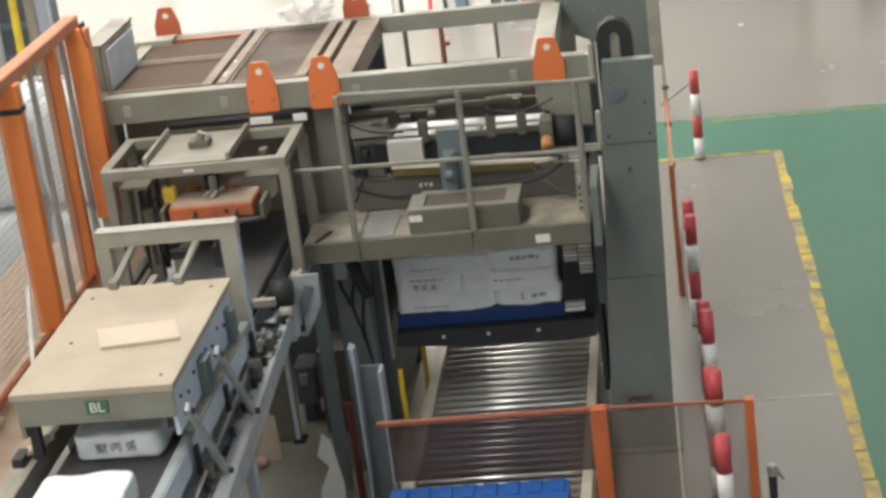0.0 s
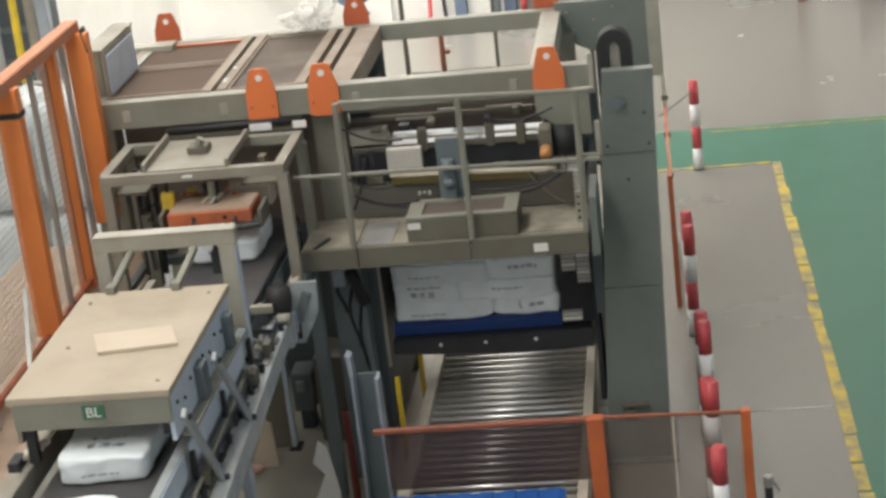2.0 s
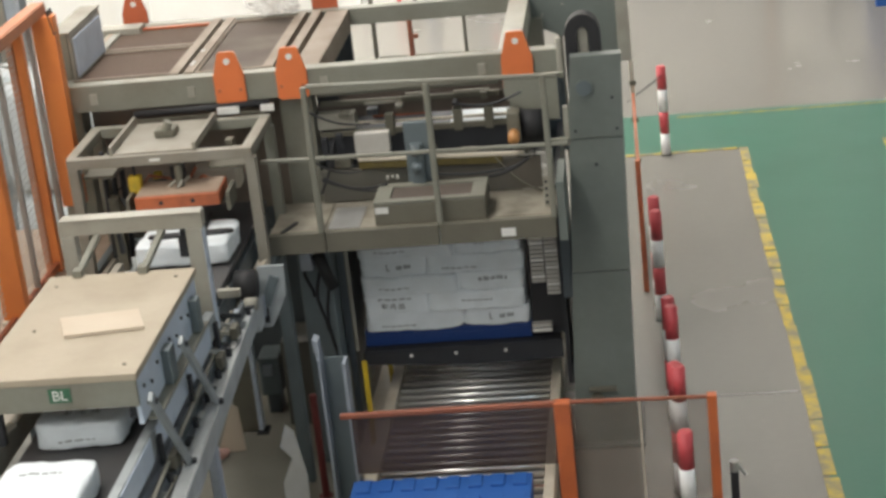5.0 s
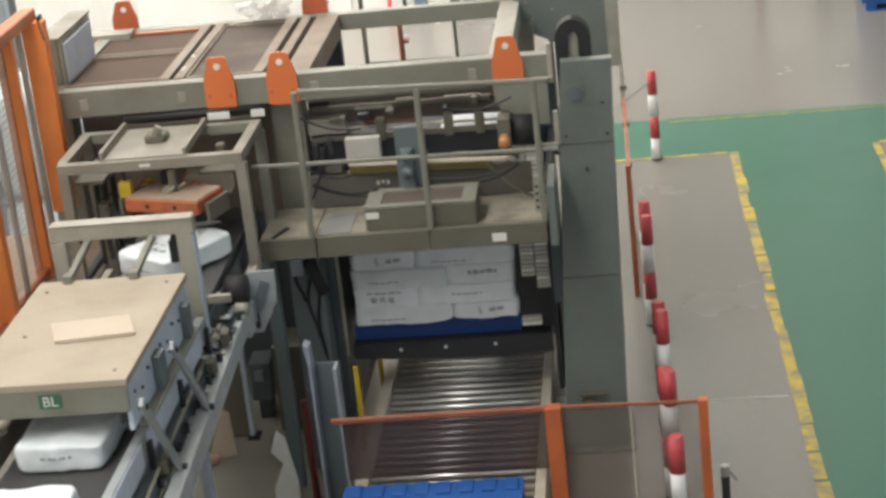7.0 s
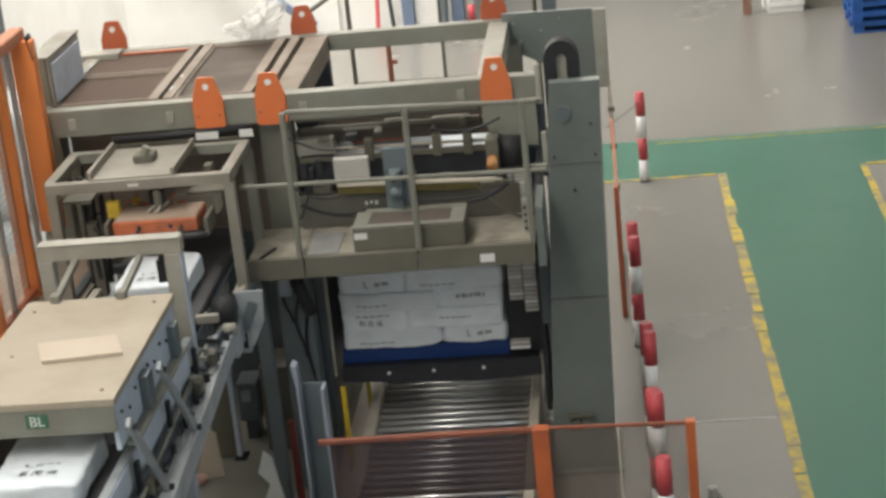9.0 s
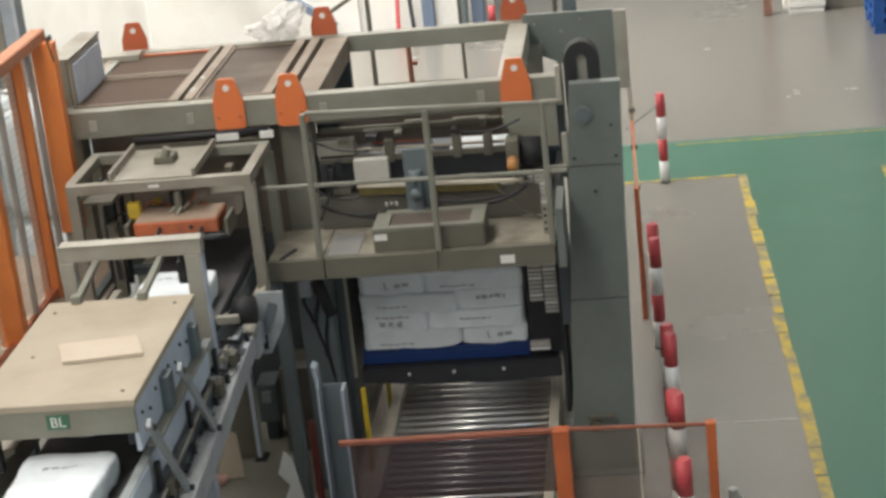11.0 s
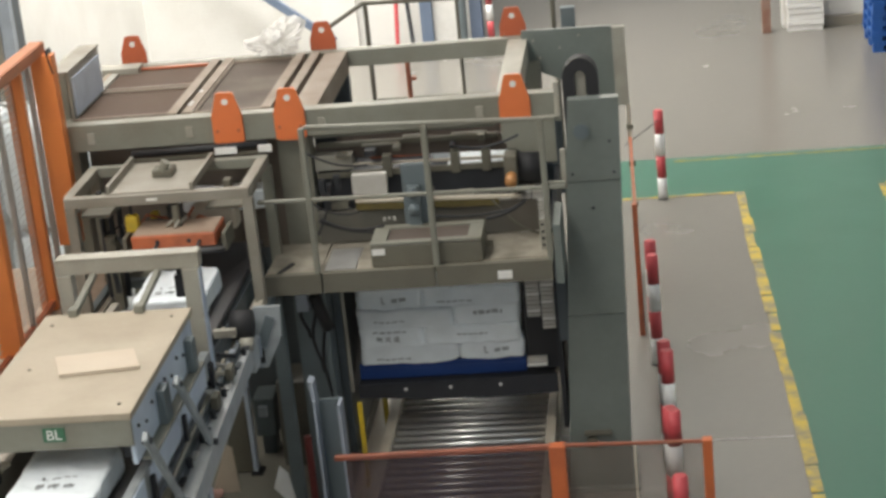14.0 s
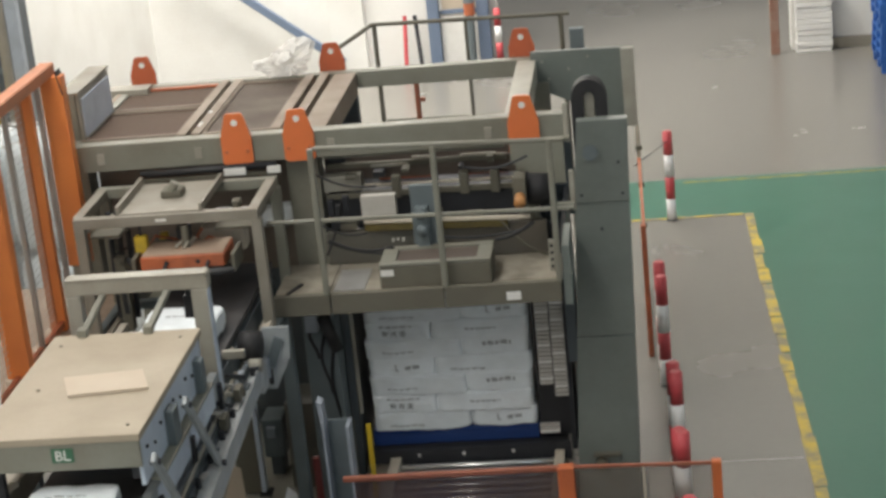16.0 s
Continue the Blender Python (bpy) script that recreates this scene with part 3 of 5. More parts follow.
part("side_channel", box(made(), -0.8, -0.715, 14.3, 14.5, 1.3, 2.1, 0.006), NAVY, col, "dark channel beside the column")
arc = plate(made(), [(-0.36, 2.7)] + [(-0.5 + 0.14 * math.cos(math.pi * i / 14), 3.38 + 0.17 * math.sin(math.pi * i / 14)) for i in range(15)] + [(-0.64, 2.7), (-0.545, 2.7)]
            + [(-0.5 - 0.045 * math.cos(math.pi * i / 14), 3.38 + 0.07 * math.sin(math.pi * i / 14)) for i in range(15)] + [(-0.455, 2.7)], 14.52, 14.68)
chain = thing("cable_carrier", (-0.5, 14.6, 3.1), "black looped cable carrier rising from the column", "cable carrier")
part("loop", arc, BLACK, chain)
part("guide", box(made(), -0.54, -0.46, 14.56, 14.66, 2.7, 3.44, 0.006), PALE, chain, "pale guide strip inside the loop")

# ---- platform in front of the palletiser ----
pf = thing("platform", (-1.9, 13.9, 2.05), "olive-grey steel service platform with worn deck plates", "platform")
for x0, x1 in ((-3.0, -2.56), (-2.55, -1.68), (-1.67, -0.78)):
    part("front_beam", box(made(), x0, x1, 13.7, 13.76, 2.04, 2.205, 0.005), DECK, pf)
part("deck_plate", box(made(), -3.0, -2.58, 13.76, 14.5, 2.15, 2.19), WORN, pf, "worn pale deck plate")
part("deck_plate", box(made(), -2.57, -1.7, 13.76, 14.5, 2.15, 2.19), WORN, pf, "worn pale deck plate")
part("deck_plate", box(made(), -1.69, -0.78, 13.76, 14.5, 2.15, 2.19), WORN, pf, "worn pale deck plate")
part("under_beam", box(made(), -2.95, -0.8, 14.3, 14.4, 2.0, 2.15), DARK, pf)
part("end_plate", box(made(), -0.76, -0.70, 13.72, 14.3, 2.0, 2.47, 0.006), COLUMN, pf)
part("tag", box(made(), -1.2, -1.09, 13.694, 13.701, 2.075, 2.14), PAPER, pf, "white paper tag")
part("tag", box(made(), -2.16, -2.06, 13.794, 13.801, 2.29, 2.34), PAPER, pf, "white paper tag")
part("sill_strip", box(made(), -2.54, -2.3, 13.8, 14.28, 2.19, 2.2), ZINC, pf, "pale worn patch of plate")
part("sill_strip", box(made(), -1.25, -0.82, 13.82, 14.25, 2.19, 2.2), WORN, pf)
part("slot", bar(made(), (-2.9, 13.78, 2.2), (-2.82, 14.0, 2.2), 0.03, 0.01), DARK, pf, "dark slot in the deck")
# control box lying on the deck
cb = thing("cable_duct_box", (-1.74, 13.95, 2.19), "olive-grey steel box with a dark recessed opening on the deck", "steel box")
part("body", box(made(), -2.17, -1.31, 13.8, 14.25, 2.19, 2.36, 0.012), DECK, cb)
e = made()
box(e, -2.17, -1.31, 13.8, 13.87, 2.362, 2.385, 0.006)
box(e, -2.17, -1.31, 14.17, 14.25, 2.362, 2.385, 0.006)
box(e, -2.17, -2.05, 13.87, 14.17, 2.362, 2.384, 0.004)
box(e, -1.42, -1.31, 13.87, 14.17, 2.362, 2.384, 0.004)
part("rim", e, GREY, cb)
part("opening", box(made(), -2.05, -1.42, 13.87, 14.17, 2.36, 2.368), ROOFBROWN, cb, "dark brown recessed opening")
# railing of the platform
hr = thing("hand_rail", (-1.7, 13.72, 2.2), "grey-green steel hand rail along the platform edge", "railing")
part("top_rail", bar(made(), (-2.56, 13.72, 3.36), (-0.68, 13.72, 3.3), 0.035, 0.035, 0.008), GREY, hr)
part("middle_rail", bar(made(), (-2.98, 13.72, 2.8), (-0.64, 13.72, 2.77), 0.03, 0.03, 0.006), GREY, hr)
for x in (-2.58, -1.66, -0.79):
    part("post", bar(made(), (x, 13.72, 2.2), (x, 13.72, 3.36 if x < -2 else 3.32), 0.045, 0.045, 0.008), GREY, hr)
part("end_bar", bar(made(), (-0.655, 13.8, 3.26), (-0.655, 13.8, 3.56), 0.04, 0.04, 0.006), PALE, hr)
part("end_bar", bar(made(), (-0.645, 13.8, 2.73), (-0.645, 13.8, 3.04), 0.04, 0.04, 0.006), PALE, hr)
part("end_bracket", box(made(), -0.8, -0.64, 13.74, 13.79, 2.76, 2.8), GREY, hr)
part("end_bracket", box(made(), -0.8, -0.64, 13.74, 13.79, 3.28, 3.31), GREY, hr)
part("slotted_strip", box(made(), -0.87, -0.82, 13.95, 13.98, 2.19, 2.45, 0.004), PALE, hr, "pale slotted upright")
for i in range(4):
    part("strip_hole", box(made(), -0.857, -0.835, 13.945, 13.951, 2.23 + i * 0.055, 2.25 + i * 0.055), DARK, hr)

CASE = material("pale_grey_case", (0.55, 0.53, 0.48), 0.5, 0, (0.4, 0.37, 0.32), 0.5, 5, 40)
# ---- layer-forming gear inside the frame ----
lf = thing("layer_former", (-1.8, 15.2, 2.2), "layer-forming table with dark rollers, bars and drive motors", "machine")
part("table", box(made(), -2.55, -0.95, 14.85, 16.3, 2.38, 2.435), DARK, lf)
# Dark sheet added so no bright floor shows through the unlit inside.
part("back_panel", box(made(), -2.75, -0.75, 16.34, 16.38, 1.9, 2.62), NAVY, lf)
part("under_skirt", box(made(), -2.66, -0.9, 14.44, 14.5, 2.2, 2.46, 0.005), OLIVE, lf, "dark grey trough sheet")
part("orange_strip", box(made(), -2.42, -1.92, 15.98, 16.02, 2.437, 2.5, 0.006), RAILRUST, lf, "faded orange push bar")
part("orange_strip", box(made(), -1.69, -1.28, 15.98, 16.02, 2.437, 2.5, 0.006), RAILRUST, lf, "faded orange push bar")
part("upper_bar", bar(made(), (-2.66, 14.82, 2.91), (-1.2, 14.82, 2.9), 0.03, 0.045, 0.006), DECK, lf)
part("second_beam", box(made(), -2.66, -1.2, 14.64, 14.72, 3.02, 3.09, 0.006), GREY, lf)
part("upper_channel", box(made(), -2.7, -1.0, 15.1, 15.25, 2.86, 2.98, 0.006), DECK, lf)
for x0, x1, z in ((-2.3, -2.0, 2.885), (-1.96, -1.79, 2.935), (-1.57, -1.28, 2.925)):
    part("bright_strip", box(made(), x0, x1, 14.79, 14.81, z, z + 0.022), PALE, lf, "bright metal strip")
smooth(part("brass_bar", rod(made(), (-2.4, 14.78, 2.745), (-0.95, 14.78, 2.725), 0.012), CREAM, lf, "thin brass-coloured bar"))
part("guide_bar", box(made(), -2.68, -0.9, 14.72, 14.76, 2.655, 2.7, 0.006), DECK, lf)
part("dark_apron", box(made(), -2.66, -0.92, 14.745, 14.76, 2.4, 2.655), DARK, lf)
# Dark sheet added to fill this gap with the inside's shade.
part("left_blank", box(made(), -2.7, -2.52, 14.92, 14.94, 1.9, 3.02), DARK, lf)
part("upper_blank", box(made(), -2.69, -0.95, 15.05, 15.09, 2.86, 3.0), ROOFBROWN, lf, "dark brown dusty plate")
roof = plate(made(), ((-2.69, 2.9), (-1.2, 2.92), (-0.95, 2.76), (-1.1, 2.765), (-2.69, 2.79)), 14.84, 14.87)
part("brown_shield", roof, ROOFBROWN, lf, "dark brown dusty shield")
part("white_box", box(made(), -2.35, -2.07, 14.38, 14.46, 2.6, 2.77, 0.01), CASE, lf, "pale grey switch box")
part("pale_block", box(made(), -2.69, -2.38, 14.72, 14.9, 2.72, 2.85, 0.01), PALE, lf)
part("lower_bar", bar(made(), (-2.34, 14.4, 2.555), (-1.02, 14.4, 2.51), 0.04, 0.03, 0.005), CREAM, lf, "pale brass-coloured lower bar")
part("lower_shadow_bar", bar(made(), (-2.34, 14.41, 2.505), (-1.2, 14.41, 2.47), 0.04, 0.06, 0.004), DULL, lf, "dirty yellow strip")
br = made()
box(br, -1.94, -1.75, 14.28, 14.34, 2.28, 2.86, 0.008)
box(br, -1.9, -1.8, 14.2, 14.28, 2.2, 2.7, 0.008)
part("centre_bracket", br, SLATE, lf, "blue-grey centre bracket")
for dz in (0.0, 0.14):
    smooth(part("knuckle", rod(made(), (-1.85, 14.2, 2.52 + dz), (-1.85, 14.15, 2.52 + dz), 0.045, 16), SLATE, lf))
smooth(part("drive_motor", rod(made(), (-1.04, 14.5, 2.72), (-0.84, 14.5, 2.71), 0.135, 24), BLACK, lf, "black finned drive motor"))
smooth(part("motor_cap", rod(made(), (-1.08, 14.3, 2.7), (-1.08, 14.2, 2.68), 0.045, 20), COPPER, lf, "orange-brown motor cap"))
part("motor_mount", box(made(), -1.13, -1.03, 14.3, 14.5, 2.62, 2.86, 0.01), DECK, lf)
for x in (-2.1, -1.55, -1.3):
    part("clip", box(made(), x - 0.035, x + 0.035, 14.7, 14.8, 2.64, 2.82, 0.006), DECK, lf)
# sagging hoses in front of the former
hs = thing("hose_bundle", (-1.8, 14.25, 2.3), "dark sagging pneumatic hoses along the machine front", "hoses")
for k, (x0, x1, z0, z1, dip, r) in enumerate(((-2.6, -2.1, 2.48, 2.4, 0.06, 0.012), (-2.62, -1.95, 2.46, 2.36, 0.06, 0.009), (-1.3, -0.98, 2.39, 2.52, 0.03, 0.016), (-1.7, -1.05, 2.43, 2.46, 0.03, 0.009), (-2.7, -2.3, 2.62, 2.5, 0.06, 0.008))):
    pts = [(x0 + (x1 - x0) * i / 14, 14.2 + 0.02 * k, z0 + (z1 - z0) * i / 14 - dip * 4 * (i / 14) * (1 - i / 14)) for i in range(15)]
    part("hose", hose(made(), pts, r), DARK if k % 2 else BLACK, hs)
for i in range(3):
    part("fitting", box(made(), -2.12 + i * 0.04, -2.1 + i * 0.04, 14.3, 14.32, 2.4 + (i % 2) * 0.012, 2.43, 0.002), CASE, hs, "white plastic fitting")
for x, z in ((-2.6, 2.62), (-2.54, 2.58), (-2.48, 2.65)):
    part("valve", box(made(), x - 0.02, x + 0.03, 14.4, 14.46, z, z + 0.12, 0.005), DARK, hs)

rngc = random.Random(8)
for i in range(7):
    x, z = -2.5 + i * 0.23, 2.82 + rngc.uniform(-0.02, 0.12)
    part("bracket", box(made(), x, x + rngc.uniform(.03, .09), 14.66 + rngc.uniform(0, .06), 14.71 + rngc.uniform(.02, .1), z, z + rngc.uniform(.025, .07), 0.005), (DECK, DARK, DECK, OLIVE, DARK)[i % 5], lf)
for i in range(7):
    x = -2.5 + i * 0.23 + rngc.uniform(-.05, .05)
    part("bracket", box(made(), x, x + rngc.uniform(.05, .14), 14.45, 14.6, 2.46 + rngc.uniform(0, .03), 2.52 + rngc.uniform(0, .08), 0.006), (DECK, GREY, DARK)[i % 3], lf)
for i, (x0, x1, z0, z1) in enumerate(((-2.7, -2.2, 3.0, 2.86), (-1.5, -1.0, 2.96, 3.02), (-1.25, -0.9, 2.5, 2.2), (-2.66, -2.5, 2.3, 2.75))):
    pts = [(x0 + (x1 - x0) * j / 10, 14.34 + 0.01 * i, z0 + (z1 - z0) * j / 10 - 0.05 * math.sin(math.pi * j / 10)) for j in range(11)]
    part("cable", hose(made(), pts, 0.01, 6), (BLACK, DARK, DECK, BLACK)[i], hs)

# dark enclosure round the hoist shaft; dark sheets stand for its unlit depth
enc = thing("hoist_enclosure", (-2.6, 15.2, 0), "dark slate side panel and dark filler sheets round the pallet hoist", "machine panel")
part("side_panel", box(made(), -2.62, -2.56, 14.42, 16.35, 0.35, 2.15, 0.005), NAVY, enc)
# Added dark sheet in place of the shaft's unseen, unlit back.
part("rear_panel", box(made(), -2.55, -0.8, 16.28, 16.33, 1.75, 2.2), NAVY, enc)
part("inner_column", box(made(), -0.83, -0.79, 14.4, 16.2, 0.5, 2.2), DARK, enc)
part("pale_edge", box(made(), -2.555, -2.53, 14.42, 14.46, 0.9, 2.1, 0.004), PALE, enc, "pale edge strip")
mast = thing("slate_mast", (-2.75, 14.3, 0), "slate-grey steel mast beside the hoist", "machine column")
part("mast", box(made(), -2.9, -2.66, 14.2, 14.4, 0.0, 2.04, 0.01), SLATE, mast)
part("mast_flange", box(made(), -2.66, -2.63, 14.16, 14.42, 0.0, 2.0, 0.004), SLATE, mast)
part("top_block", box(made(), -2.86, -2.76, 14.1, 14.2, 1.75, 1.95, 0.01), BLUEGREY, mast)
smooth(part("cable", rod(made(), (-2.7, 14.05, 1.9), (-2.62, 14.1, 1.6), 0.05, 10), BLACK, mast))
for i, (dx, dy, z0, z1) in enumerate(((0.0, 0.0, 1.95, 1.2), (0.06, 0.02, 1.98, 0.8), (-0.08, 0.01, 2.0, 1.5))):
    pts = [(-2.74 + dx + 0.03 * math.sin(j), 14.17 + dy, z0 + (z1 - z0) * j / 8) for j in range(9)]
    part("cable", hose(made(), pts, 0.014, 6), BLACK, mast)
ch = thing("chute_channel", (-2.48, 13.2, 0), "pale blue-grey folded steel channel on the floor", "steel channel")
b = made()
box(b, -2.6, -2.58, 12.96, 13.12, 0, 1.46)
box(b, -2.42, -2.395, 12.96, 13.12, 0, 1.42)
part("channel_web", box(made(), -2.58, -2.42, 13.1, 13.12, 0, 1.42), SLATE, ch, "slate grey web")
part("channel", b, BLUEGREY, ch)
part("bent_lip", plate(made(), ((-2.6, 1.4), (-2.575, 1.4), (-2.585, 1.6), (-2.625, 1.62)), 12.98, 13.1), BLUEGREY, ch)

# ---- roller conveyor for pallets ----
rc = thing("roller_conveyor", (-1.6, 14, 0), "pallet roller conveyor with bright steel rollers and cream frame", "conveyor")
part("side_frame", box(made(), -2.34, -2.25, 11.2, 16.2, 0.3, 0.5, 0.008), CREAM, rc)
part("side_frame", box(made(), -0.98, -0.9, 11.2, 15.6, 0.3, 0.5, 0.008), CREAM, rc)
for y in (11.4, 13.2, 15.0):
    for x in (-2.31, -0.95):
        part("leg", box(made(), x - 0.04, x + 0.04, y - 0.04, y + 0.04, 0, 0.3, 0.005), CREAM, rc)
# Added strip: its pale colour stands for lit floor beside the rollers.
part("side_tray", box(made(), -2.55, -2.35, 13.2, 16.2, 0.2, 0.24, 0.004), CREAM, rc, "pale strip standing for the lit floor beside the rollers")
part("dark_pan", box(made(), -2.25, -0.98, 11.2, 16.1, 0.28, 0.3), DARK, rc)
y = 11.3
while y < 16.1:
    smooth(part("roller", rod(made(), (-2.25, y, 0.435), (-0.98, y, 0.435), 0.024, 12), STEEL, rc))
    y += 0.126
for i in range(3):
    part("worn_band", box(made(), -2.2, -1.0, 11.9 + i, 11.96 + i, 0.31, 0.33), RUST, rc)
for x, y, z0, z1 in ((-2.43, 14.0, 0.0, 0.98), (-2.38, 15.0, 0.0, 0.8)):
    g = thing("yellow_guard", (x, y, 0), "yellow painted flat steel guard beside the rollers", "guard post", "yellow guards")
    part("upright", box(made(), x - 0.02, x + 0.02, y, y + 0.03, 0.02, z1, 0.005), YELLOW, g)
    part("foot", box(made(), x - 0.06, x + 0.06, y - 0.03, y + 0.07, 0, 0.02), YELLOW, g)
np_ = thing("pallet", (-1.7, 12.1, 0.467), "blue plastic pallet waiting on the roller conveyor", "pallet")
b = made()
box(b, -2.38, -1.05, 11.56, 12.62, 0.58, 0.615, 0.01)
for i in range(8):
    box(b, -2.34 + i * 0.165, -2.24 + i * 0.165, 12.42, 12.6, 0.615, 0.632, 0.006)
    box(b, -2.34 + i * 0.165, -2.24 + i * 0.165, 11.9, 12.3, 0.615, 0.628, 0.006)
part("top_deck", b, BLUE, np_)
for i in range(3):
    for j in range(3):
        part("foot", box(made(), -2.36 + i * 0.575, -2.2 + i * 0.575, 11.58 + j * 0.44, 11.72 + j * 0.44, 0.467, 0.58, 0.008), BLUE, np_)

# ---- safety fence in front: orange posts with a fine brown screen ----
sf = thing("safety_fence", (-1.0, 12.73, 0), "orange steel safety fence with a fine brown screen", "fence")
part("top_rail", bar(made(), (-2.44, 12.73, 1.1), (-0.84, 12.73, 1.105), 0.04, 0.04, 0.006), RAILRUST, sf)
part("top_rail", bar(made(), (-0.76, 12.73, 1.11), (0.26, 12.73, 1.09), 0.025, 0.025, 0.005), RAILRUST, sf)
part("post", box(made(), -0.86, -0.74, 12.68, 12.78, 0, 1.12, 0.008), GATEORANGE, sf)
part("post", box(made(), 0.25, 0.32, 12.69, 12.77, 0, 1.11, 0.008), GATEORANGE, sf)
part("thin_post", box(made(), -0.245, -0.232, 12.72, 12.74, 0, 1.08), CREAM, sf, "thin brass-coloured upright")
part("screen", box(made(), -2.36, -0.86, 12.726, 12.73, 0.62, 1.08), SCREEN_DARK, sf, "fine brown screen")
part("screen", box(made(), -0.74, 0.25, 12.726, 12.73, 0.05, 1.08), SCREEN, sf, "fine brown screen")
lk = thing("gate_latch", (0.42, 12.85, 0), "small dark steel gate latch with bright edge on a stub post", "latch")
part("stub", box(made(), 0.39, 0.45, 12.83, 12.87, 0, 0.42, 0.005), DARK, lk)
part("cap", rod(made(), (0.42, 12.85, 0.42), (0.42, 12.85, 0.5), 0.035, 12), ZINC, lk)
part("hook", rod(made(), (0.45, 12.85, 0.46), (0.5, 12.85, 0.38), 0.012, 8), ZINC, lk)
bk = thing("wall_bracket", (-0.58, 14.2, 0.5), "small dark bracket on the column's foot", "bracket")
part("arm", box(made(), -0.66, -0.44, 14.2, 14.25, 0.5, 0.53, 0.005), DECK, bk)
part("hub", rod(made(), (-0.6, 14.2, 0.43), (-0.6, 14.25, 0.43), 0.05, 12), DECK, bk)

# orange fence panel seen along its length beside the column
of = thing("mesh_fence_panel", (-0.2, 18.5, 0), "faded orange steel fence panel with rusty clips", "fence")
part("post", box(made(), -0.2, -0.15, 17.58, 17.63, 0, 1.35, 0.006), RUST, of)
part("post", box(made(), -0.21, -0.17, 19.4, 19.44, 0, 1.87, 0.006), CREAM, of, "faded pale orange post")
part("top_bar", bar(made(), (-0.17, 17.6, 1.33), (-0.19, 19.42, 1.5), 0.025, 0.03), RUST, of)
part("base_bar", bar(made(), (-0.17, 17.6, 0.05), (-0.19, 19.42, 0.05), 0.025, 0.03), RUST, of)
for i in range(14):
    part("wire", rod(made(), (-0.175, 17.7 + i * 0.12, 0.05), (-0.18, 17.7 + i * 0.12, 1.33 + i * 0.011), 0.004, 6), RUST, of)
for z in (0.75, 1.2, 1.6):
    part("clip", box(made(), -0.22, -0.15, 19.37, 19.4, z, z + 0.05, 0.004), DECK, of)
part("stay_wire", rod(made(), (-0.25, 19.3, 1.45), (0.12, 21.9, 0.98), 0.006, 6), DARK, of)

# ---- infeed conveyor ----
ic = thing("infeed_conveyor", (-3.45, 11.0, 0), "blue-grey steel infeed belt conveyor with side rails", "conveyor")
part("belt", box(made(), -3.82, -3.12, 0.5, 14.4, 2.22, 2.275, 0.01), BELT, ic)
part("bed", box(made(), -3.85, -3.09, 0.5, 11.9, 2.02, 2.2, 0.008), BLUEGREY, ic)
# Same bed past the gantry, its colour darkened where the frame shades it.
part("rear_bed", box(made(), -3.84, -3.1, 11.9, 14.3, 2.02, 2.2, 0.008), NAVY, ic, "rear bed, darkened for the shade under the frame")
part("end_lip", box(made(), -3.12, -2.96, 12.35, 12.4, 2.24, 2.3, 0.006), PALE, ic, "pale end lip")
for x in (-3.95, -3.06):
    part("side_rail", box(made(), x - 0.03, x + 0.03, 0.5, 11.82 if x > -3.5 else 12.9, 2.2, 2.36, 0.006), STAYGREY if x > -3.5 else RAILC, ic)
part("outer_beam", bar(made(), (-2.72, 6.0, 1.945), (-3.0, 12.75, 1.945), 0.1, 0.17, 0.008), BEAMGREY, ic)
part("rear_beam", box(made(), -2.77, -2.67, 0.5, 5.99, 1.86, 2.03, 0.008), BEAMGREY, ic)
part("inner_beam", box(made(), -3.05, -3.0, 0.5, 12.5, 1.95, 2.1, 0.006), BLUEGREY, ic)
part("left_beam", box(made(), -4.12, -4.02, 0.5, 12.9, 2.14, 2.28, 0.008), RAILC, ic)
part("left_tray", box(made(), -4.3, -4.12, 7.0, 12.0, 2.05, 2.12, 0.006), HEADTAN, ic, "dusty tan side tray")
for y in (7.6, 8.7, 9.75):
    part("guide_clamp", box(made(), -4.04, -3.97, y, y + 0.16, 2.36, 2.42, 0.008), DARK, ic)
    part("guide_finger", bar(made(), (-4.0, y + 0.1, 2.4), (-3.88, y + 0.3, 2.42), 0.06, 0.03, 0.006), CREAM, ic, "cream guide finger")
for y in (7.6, 8.5, 9.4, 10.3, 11.2, 12.1):
    part("cross_tie", box(made(), -3.06, -3.01, y, y + 0.06, 1.9, 1.95), BLUEGREY, ic)
for i in range(6):
    y = 6.6 + i * 0.86
    part("side_plate", box(made(), -3.03, -3.022, y, y + 0.82 - 0.1 * (i % 2), 2.19, 2.35, 0.003), SKIRTLIT, ic, "pale sheet-metal plate with blue side light in its colour")
    part("plate_bracket", box(made(), -3.03, -3.0, y + 0.83, y + 0.88, 2.12, 2.3, 0.004), DARK, ic)
for i in range(16):
    y = 7.0 + i * 0.37
    part("bolt", rod(made(), (-2.965, y, 2.03), (-2.965, y, 2.09), 0.02, 8), DARK, ic)
    part("bolt_plate", box(made(), -2.985, -2.945, y + 0.08, y + 0.2, 2.034, 2.05, 0.004), (DARK, ZINC, NAVY)[i % 3], ic)
part("dark_liner", box(made(), -3.035, -2.996, 7.0, 12.6, 2.034, 2.1, 0.004), NAVY, ic)
part("guide_rod", rod(made(), (-2.93, 8.0, 2.115), (-3.05, 12.4, 2.115), 0.014, 8), PALE, ic, "bright guide rod")
part("lower_rail", box(made(), -3.0, -2.955, 7.0, 12.6, 1.9, 1.93), DARK, ic)
